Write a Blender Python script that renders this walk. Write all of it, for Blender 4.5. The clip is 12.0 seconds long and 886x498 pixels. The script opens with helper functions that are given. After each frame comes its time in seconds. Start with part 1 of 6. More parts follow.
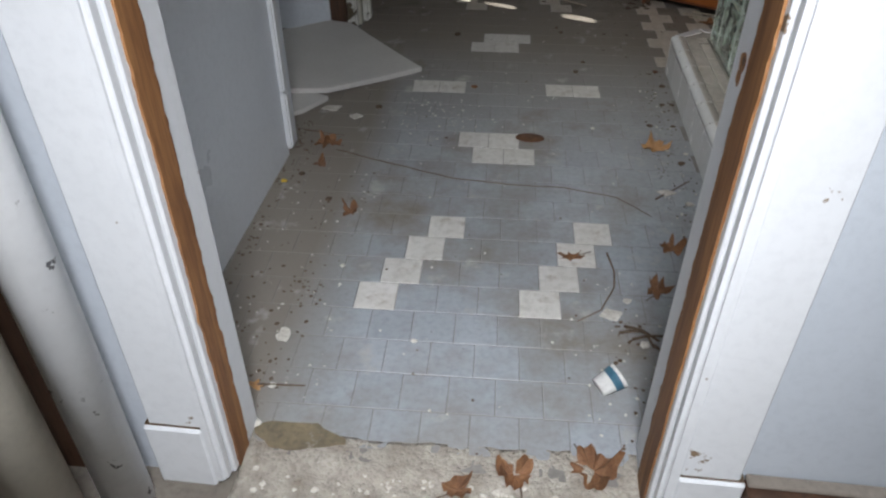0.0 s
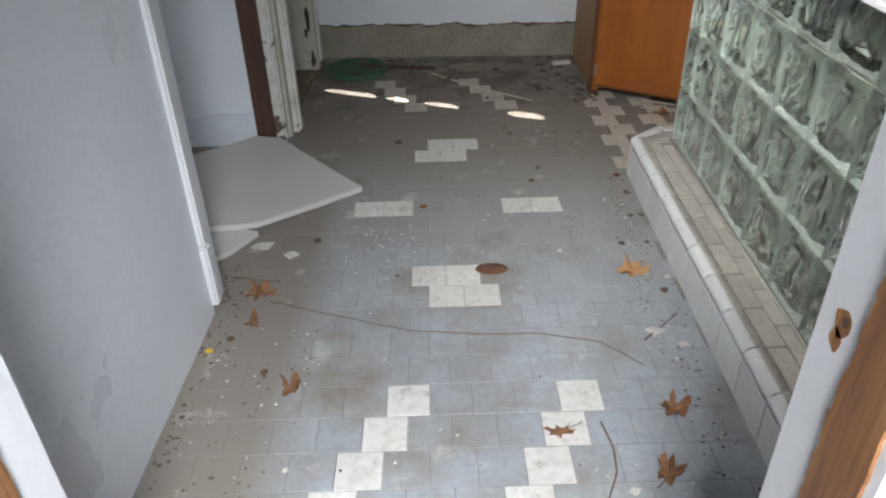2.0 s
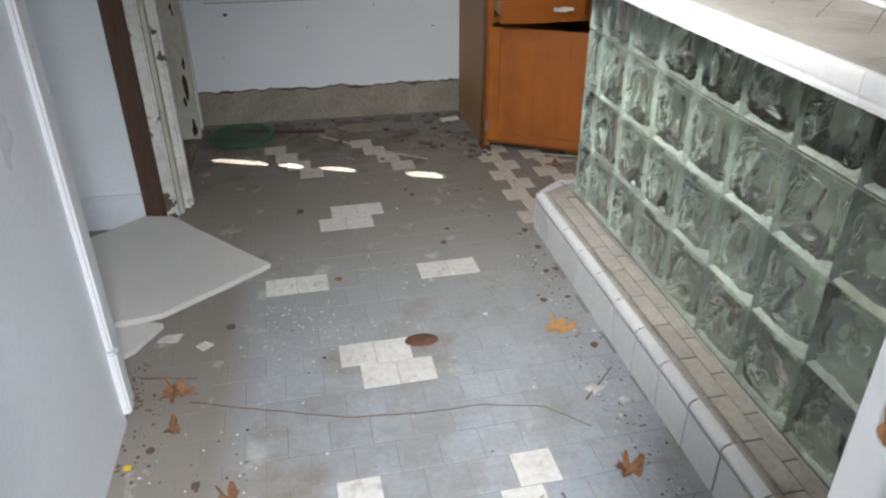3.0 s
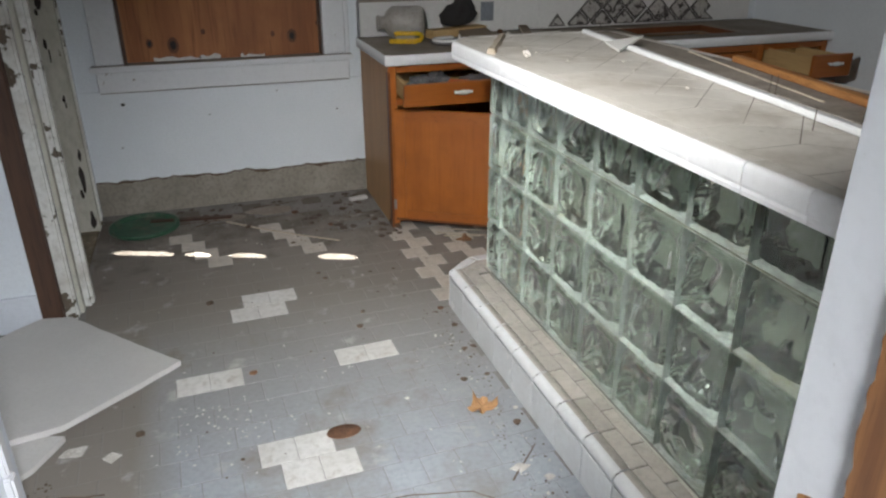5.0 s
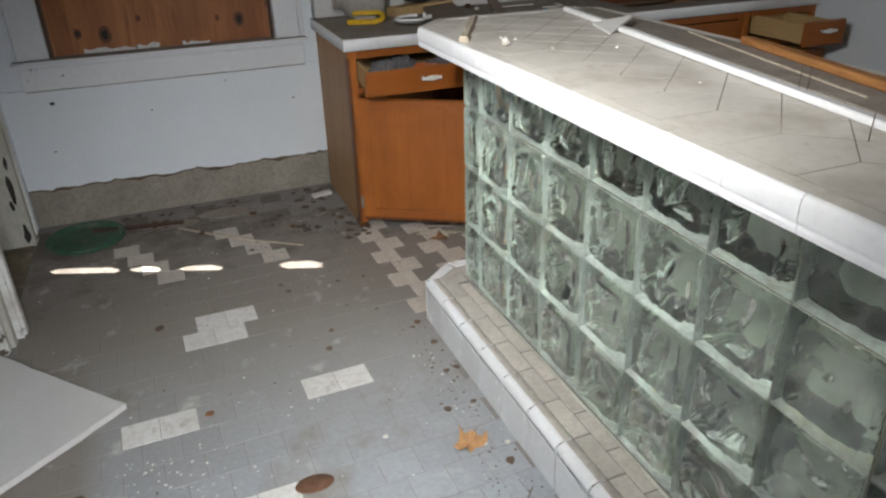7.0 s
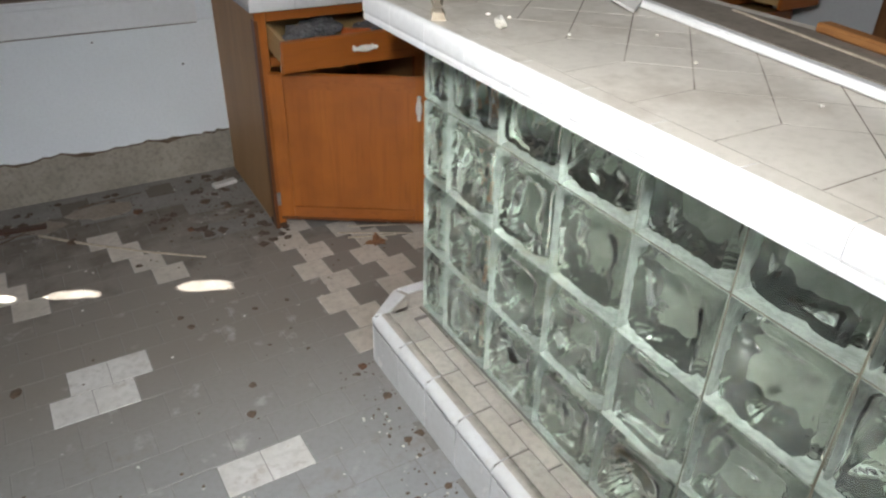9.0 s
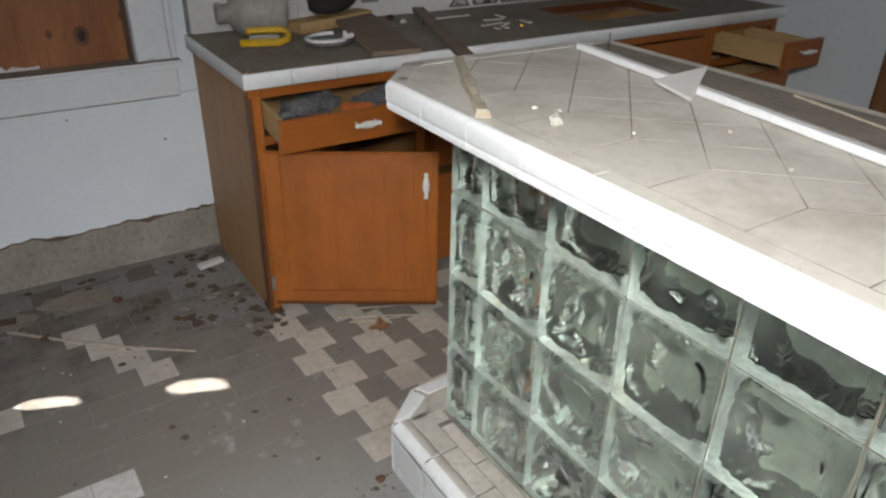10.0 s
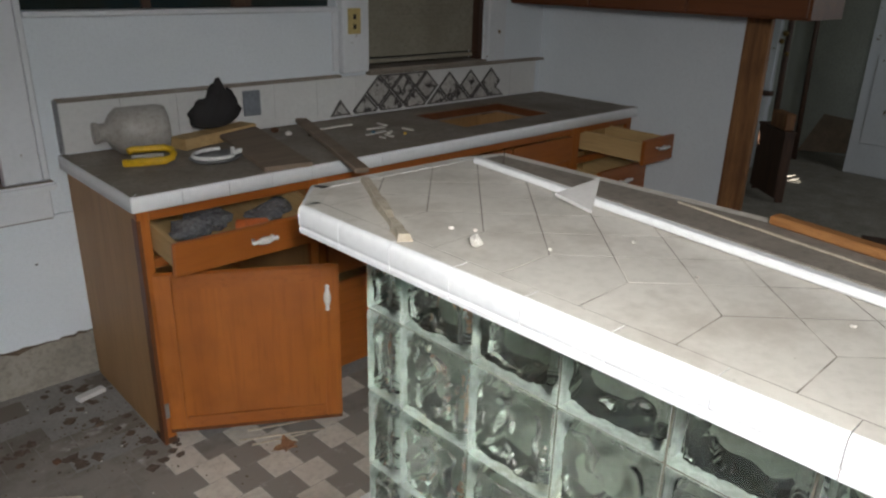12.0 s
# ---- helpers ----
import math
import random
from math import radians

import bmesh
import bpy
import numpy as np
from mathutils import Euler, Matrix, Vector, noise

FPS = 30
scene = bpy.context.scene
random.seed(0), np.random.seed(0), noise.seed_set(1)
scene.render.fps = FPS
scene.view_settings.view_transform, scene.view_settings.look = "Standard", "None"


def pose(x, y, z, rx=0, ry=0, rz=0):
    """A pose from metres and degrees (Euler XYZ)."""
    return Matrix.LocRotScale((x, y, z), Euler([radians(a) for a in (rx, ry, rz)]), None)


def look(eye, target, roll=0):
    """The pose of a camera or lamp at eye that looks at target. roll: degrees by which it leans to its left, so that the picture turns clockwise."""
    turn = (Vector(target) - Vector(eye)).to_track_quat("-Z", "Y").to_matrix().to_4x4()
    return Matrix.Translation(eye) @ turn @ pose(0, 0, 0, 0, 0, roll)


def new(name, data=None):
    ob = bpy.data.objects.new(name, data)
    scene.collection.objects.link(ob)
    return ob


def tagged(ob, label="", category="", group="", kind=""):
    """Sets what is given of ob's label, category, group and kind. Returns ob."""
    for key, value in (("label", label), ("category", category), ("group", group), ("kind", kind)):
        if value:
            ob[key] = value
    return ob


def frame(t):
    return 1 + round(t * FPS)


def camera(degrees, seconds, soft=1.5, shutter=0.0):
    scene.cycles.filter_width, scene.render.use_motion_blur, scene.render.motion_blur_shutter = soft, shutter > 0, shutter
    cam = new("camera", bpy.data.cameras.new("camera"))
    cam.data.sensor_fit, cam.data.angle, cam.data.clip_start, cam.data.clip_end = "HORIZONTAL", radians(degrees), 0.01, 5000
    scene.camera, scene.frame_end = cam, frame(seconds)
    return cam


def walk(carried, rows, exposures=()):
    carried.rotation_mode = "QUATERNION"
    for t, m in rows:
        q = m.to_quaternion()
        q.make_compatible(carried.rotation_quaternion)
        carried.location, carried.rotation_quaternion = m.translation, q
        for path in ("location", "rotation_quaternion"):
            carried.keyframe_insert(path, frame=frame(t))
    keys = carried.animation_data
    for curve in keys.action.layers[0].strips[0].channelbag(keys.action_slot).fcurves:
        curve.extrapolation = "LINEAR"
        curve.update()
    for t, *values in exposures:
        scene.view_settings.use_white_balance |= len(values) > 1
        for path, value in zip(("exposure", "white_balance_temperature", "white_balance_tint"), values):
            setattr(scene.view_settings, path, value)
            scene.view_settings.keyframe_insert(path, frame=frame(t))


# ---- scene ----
cam = camera(63.0, 12.0, soft=2.3)
PATH = [
    (0, (0.16, 1.136, 1.251), (-0.027, 2.716, 0.04), 0.0),
    (0.5, (0.152, 1.243, 1.25), (-0.053, 2.823, 0.041), -0.8),
    (1, (0.171, 1.384, 1.263), (-0.041, 2.981, 0.077), -1.6),
    (1.5, (0.175, 1.474, 1.282), (-0.018, 3.109, 0.146), -2.5),
    (2, (0.095, 1.566, 1.291), (0.051, 3.248, 0.21), -1.4),
    (2.5, (0.006, 1.643, 1.309), (0.165, 3.351, 0.281), -1.2),
    (3, (-0.054, 1.671, 1.333), (0.255, 3.387, 0.353), -0.3),
    (3.2, (-0.058, 1.679, 1.34), (0.267, 3.4, 0.375), -0.6),
    (5, (-0.06, 1.688, 1.391), (0.504, 3.423, 0.572), -0.2),
    (5.5, (-0.053, 1.702, 1.408), (0.543, 3.448, 0.636), -0.1),
    (6, (-0.042, 1.706, 1.41), (0.545, 3.442, 0.61), -0.6),
    (6.5, (-0.013, 1.792, 1.413), (0.59, 3.502, 0.568), -1.5),
    (6.7, (0.025, 1.875, 1.41), (0.634, 3.572, 0.544), -1.7),
    (8.3, (0.041, 2.36, 1.376), (0.803, 3.924, 0.388), 0.3),
    (8.5, (0.049, 2.428, 1.38), (0.832, 3.982, 0.394), 0.2),
    (9, (0.119, 2.601, 1.371), (0.962, 4.086, 0.328), 1.3),
    (9.5, (0.164, 2.745, 1.386), (1.013, 4.239, 0.362), 2.2),
    (10, (0.102, 2.863, 1.406), (1.051, 4.349, 0.462), 1.1),
    (10.5, (0.018, 2.929, 1.413), (1.066, 4.369, 0.502), 0.5),
    (11, (0.009, 2.934, 1.425), (1.136, 4.325, 0.532), 0.6),
    (11.5, (0.025, 2.932, 1.441), (1.241, 4.302, 0.64), 1.6),
    (12, (0.034, 2.93, 1.464), (1.318, 4.286, 0.748), 1.5),
]
EXPOSURES = [(0, 1.02), (1.0, 1.40), (2.0, 2.05), (3.2, 2.35), (5.5, 2.4), (6.7, 2.4), (8.5, 2.38), (10, 2.36), (12, 2.26)]
walk(cam, [(t, look(eye, target, roll)) for t, eye, target, roll in PATH], exposures=EXPOSURES)

# ---- light ----
SUN_EL, SUN_AZ = 40.0, 111.0          # sun stands towards -x and +y
world = bpy.data.worlds.new("sky")
scene.world = world
world.use_nodes = True
_wn = world.node_tree.nodes
_sky = _wn.new("ShaderNodeTexSky")
_sky.sky_type, _sky.sun_disc = "NISHITA", False
_sky.sun_elevation, _sky.sun_rotation = radians(SUN_EL), radians(-69.0)
world.node_tree.links.new(_sky.outputs["Color"], _wn["Background"].inputs["Color"])
_wn["Background"].inputs["Strength"].default_value = 0.05

SUN_WAY = Vector((1.0, -0.385, -1.0715 * math.tan(radians(SUN_EL))))
sun = new("sun", bpy.data.lights.new("sun", "SUN"))
sun.data.energy, sun.data.angle, sun.data.color = 5.0, radians(0.5), (1.0, 0.96, 0.9)
sun.matrix_world = look((0, 0, 6), Vector((0, 0, 6)) + SUN_WAY)


def fill_lamp(name, eye, target, wide, high, watts, colour=(0.93, 0.97, 1.0), spread=180.0):
    lamp = new(name, bpy.data.lights.new(name, "AREA"))
    lamp.data.shape, lamp.data.size, lamp.data.size_y = "RECTANGLE", wide, high
    lamp.data.energy, lamp.data.color, lamp.data.spread = watts, colour, radians(spread)
    lamp.matrix_world = look(eye, target)
    return lamp


# made-up kitchen lamp, stands in for light carried with the camera
fill_lamp("batten_light", (-0.08, 2.62, 1.70), (1.22, 4.05, 0.55), 0.06, 0.24, 2.65, (1.0, 0.985, 0.965), 96.0)
# unseen hall lamp, added to light the doorway from the hall side
fill_lamp("hall_batten_light", (0.22, 0.95, 1.74), (0.02, 2.35, 0.0), 0.5, 0.12, 7.4, (0.945, 0.96, 1.0), 90.0)
# added daylight from two made-up, unseen openings, alcove and far room
fill_lamp("alcove_window_light", (-1.93, 3.86, 1.5), (0.8, 3.7, 0.9), 0.8, 1.1, 0.35)
fill_lamp("far_window_light", (5.2, 2.36, 1.6), (5.2, 5.0, 0.6), 1.0, 1.0, 2.2)


# ---- materials ----
def ramp(nt, fac, stops):
    r = nt.nodes.new("ShaderNodeValToRGB")
    els = r.color_ramp.elements
    els[0].position, els[0].color = stops[0][0], (*stops[0][1], 1)
    els[1].position, els[1].color = stops[-1][0], (*stops[-1][1], 1)
    for p, c in stops[1:-1]:
        els.new(p).color = (*c, 1)
    nt.links.new(fac, r.inputs["Fac"])
    return r.outputs["Color"]


def grey(nt, fac, a, b):
    return ramp(nt, fac, [(a, (0, 0, 0)), (b, (1, 1, 1))])


def noise_tex(nt, co, scale, detail=4.0, rough=0.55, stretch=None):
    n = nt.nodes.new("ShaderNodeTexNoise")
    n.inputs["Scale"].default_value, n.inputs["Detail"].default_value, n.inputs["Roughness"].default_value = scale, detail, rough
    if stretch:
        mp = nt.nodes.new("ShaderNodeMapping")
        mp.inputs["Scale"].default_value = stretch
        nt.links.new(co, mp.inputs["Vector"])
        co = mp.outputs["Vector"]
    nt.links.new(co, n.inputs["Vector"])
    return n.outputs["Fac"]


def mix(nt, fac, a, b):
    m = nt.nodes.new("ShaderNodeMix")
    m.data_type = "RGBA"
    for sock, v in ((m.inputs[0], fac), (m.inputs[6], a), (m.inputs[7], b)):
        if isinstance(v, (tuple, list)):
            sock.default_value = (*v, 1)
        elif isinstance(v, (int, float)):
            sock.default_value = v
        else:
            nt.links.new(v, sock)
    return m.outputs[2]


def surface(name, base, other=None, scale=6.0, fine=60.0, rough=0.6, bump=0.15, dist=0.002, dirt=None, dirt_at=(0.55, 0.7), dirt_scale=3.0,
            metal=0.0, stretch=None, vary=0.0, local=False, chips=None, chips_at=(0.68, 0.7), chips_scale=9.0, coat=0.0, spec=0.5, drift=False, grain=0.8):
    """A worn surface: two tones at one scale, fine grain, dirt patches and chips of their own shape."""
    m = bpy.data.materials.new(name)
    m.use_nodes = True
    nt = m.node_tree
    bs = nt.nodes["Principled BSDF"]
    if local:
        co = nt.nodes.new("ShaderNodeTexCoord").outputs["Object"]
    else:
        co = nt.nodes.new("ShaderNodeNewGeometry").outputs["Position"]
    other = other or tuple(c * 0.86 for c in base)
    n1 = noise_tex(nt, co, scale, 5, 0.6, stretch)
    n2 = noise_tex(nt, co, fine, 3, 0.6, stretch)
    col = mix(nt, grey(nt, n1, 0.35, 0.68), base, other)
    col = mix(nt, grey(nt, n2, 0.45, 0.8), col, tuple(c * grain for c in other))
    if vary:
        oi = nt.nodes.new("ShaderNodeObjectInfo")
        hs = nt.nodes.new("ShaderNodeHueSaturation")
        mr = nt.nodes.new("ShaderNodeMapRange")
        mr.inputs["To Min"].default_value, mr.inputs["To Max"].default_value = 1 - vary, 1 + vary
        nt.links.new(oi.outputs["Random"], mr.inputs["Value"])
        nt.links.new(mr.outputs["Result"], hs.inputs["Value"])
        nt.links.new(col, hs.inputs["Color"])
        col = hs.outputs["Color"]
    rg = mix(nt, grey(nt, n1, 0.3, 0.7), (rough * 0.85,) * 3, (min(1, rough * 1.2),) * 3)
    if dirt:
        n3 = noise_tex(nt, co, dirt_scale, 8, 0.68)
        f = grey(nt, n3, *dirt_at)
        if drift:   # dust drifts along the partition and the far end of the room
            sp = nt.nodes.new("ShaderNodeSeparateXYZ")
            nt.links.new(co, sp.inputs["Vector"])
            for axis, a0, a1 in (("X", -0.20, -0.40), ("Y", 3.0, 4.4)):
                mr = nt.nodes.new("ShaderNodeMapRange")
                for key, v in (("From Min", a0), ("From Max", a1), ("To Min", 0.0), ("To Max", 0.93 if vary > 0.05 and base[2] > base[0] else 0.35)):
                    mr.inputs[key].default_value = v
                nt.links.new(sp.outputs[axis], mr.inputs["Value"])
                mx = nt.nodes.new("ShaderNodeMath")
                mx.operation = "MAXIMUM"
                nt.links.new(f, mx.inputs[0]), nt.links.new(mr.outputs["Result"], mx.inputs[1])
                f = mx.outputs[0]
        col = mix(nt, f, col, dirt)
        if drift:   # soil lies towards the broken skirting; its tone also paints in the light's falloff
            ms = nt.nodes.new("ShaderNodeMapRange")
            for key, v in (("From Min", 4.2), ("From Max", 5.5), ("To Min", -0.25), ("To Max", 0.30)):
                ms.inputs[key].default_value = v
            nt.links.new(sp.outputs["Y"], ms.inputs["Value"])
            am = nt.nodes.new("ShaderNodeMath")
            am.operation = "ADD"
            nt.links.new(ms.outputs["Result"], am.inputs[0]), nt.links.new(noise_tex(nt, co, 6.5, 7, 0.65), am.inputs[1])
            col = mix(nt, grey(nt, am.outputs[0], 0.52, 0.72), col, (0.135, 0.115, 0.095))
        rg = mix(nt, f, rg, (0.85,) * 3)
    if chips:
        n4 = noise_tex(nt, co, chips_scale, 6, 0.62, stretch)
        f4 = grey(nt, n4, *chips_at)
        col = mix(nt, f4, col, chips)
        rg = mix(nt, f4, rg, (0.8,) * 3)
    nt.links.new(col, bs.inputs["Base Color"])
    nt.links.new(rg, bs.inputs["Roughness"])
    bs.inputs["Metallic"].default_value = metal
    bs.inputs["Coat Weight"].default_value = coat
    bs.inputs["Specular IOR Level"].default_value = spec
    if bump:
        bp = nt.nodes.new("ShaderNodeBump")
        bp.inputs["Strength"].default_value, bp.inputs["Distance"].default_value = bump, dist
        ad = nt.nodes.new("ShaderNodeMath")
        ad.operation = "ADD"
        nt.links.new(n1, ad.inputs[0])
        nt.links.new(n2, ad.inputs[1])
        nt.links.new(ad.outputs[0], bp.inputs["Height"])
        nt.links.new(bp.outputs["Normal"], bs.inputs["Normal"])
    return m


def wood(name, light, dark, along="z", rough=0.45, ring=14.0, knots=None, coat=0.0, local=False, stain=0.85):
    """Wood with long grain along one axis, and knots where asked."""
    m = bpy.data.materials.new(name)
    m.use_nodes = True
    nt = m.node_tree
    bs = nt.nodes["Principled BSDF"]
    co = nt.nodes.new("ShaderNodeTexCoord").outputs["Object"] if local else nt.nodes.new("ShaderNodeNewGeometry").outputs["Position"]
    st = {"x": (0.06, 1, 1), "y": (1, 0.06, 1), "z": (1, 1, 0.06)}[along]
    n1 = noise_tex(nt, co, ring, 6, 0.6, st)
    n2 = noise_tex(nt, co, ring * 9, 3, 0.6, st)
    n3 = noise_tex(nt, co, 2.5, 4, 0.6)
    col = mix(nt, grey(nt, n1, 0.35, 0.66), light, dark)
    col = mix(nt, grey(nt, n2, 0.5, 0.75), col, tuple(c * 0.82 for c in dark))
    col = mix(nt, grey(nt, n3, 0.52, 0.78), col, tuple(c * stain for c in dark))
    if knots:
        v = nt.nodes.new("ShaderNodeTexVoronoi")
        v.inputs["Scale"].default_value = knots
        mp = nt.nodes.new("ShaderNodeMapping")
        mp.inputs["Scale"].default_value = (1, 0, 0.55)
        nt.links.new(co, mp.inputs["Vector"])
        nt.links.new(mp.outputs["Vector"], v.inputs["Vector"])
        k = ramp(nt, v.outputs["Distance"], [(0.05, (1, 1, 1)), (0.16, (0, 0, 0))])
        col = mix(nt, k, col, (0.035, 0.012, 0.006))
    nt.links.new(col, bs.inputs["Base Color"])
    bs.inputs["Roughness"].default_value = rough
    bs.inputs["Coat Weight"].default_value = coat
    bp = nt.nodes.new("ShaderNodeBump")
    bp.inputs["Strength"].default_value, bp.inputs["Distance"].default_value = 0.25, 0.001
    nt.links.new(n2, bp.inputs["Height"])
    nt.links.new(bp.outputs["Normal"], bs.inputs["Normal"])
    return m


def block_glass(name):
    m = bpy.data.materials.new(name)
    m.use_nodes = True
    nt = m.node_tree
    bs = nt.nodes["Principled BSDF"]
    bs.inputs["Base Color"].default_value = (0.95, 0.98, 0.945, 1)
    bs.inputs["Roughness"].default_value = 0.03
    bs.inputs["IOR"].default_value = 1.48
    bs.inputs["Transmission Weight"].default_value = 1.0
    co = nt.nodes.new("ShaderNodeNewGeometry").outputs["Position"]
    n = noise_tex(nt, co, 24, 1.0, 0.4, (1, 1, 0.5))
    bp = nt.nodes.new("ShaderNodeBump")
    bp.inputs["Strength"].default_value, bp.inputs["Distance"].default_value = 0.4, 0.006
    nt.links.new(n, bp.inputs["Height"])
    nt.links.new(bp.outputs["Normal"], bs.inputs["Normal"])
    d = noise_tex(nt, co, 7, 6, 0.65)
    nt.links.new(ramp(nt, d, [(0.45, (0.010,) * 3), (0.80, (0.07,) * 3)]), bs.inputs["Roughness"])
    return m


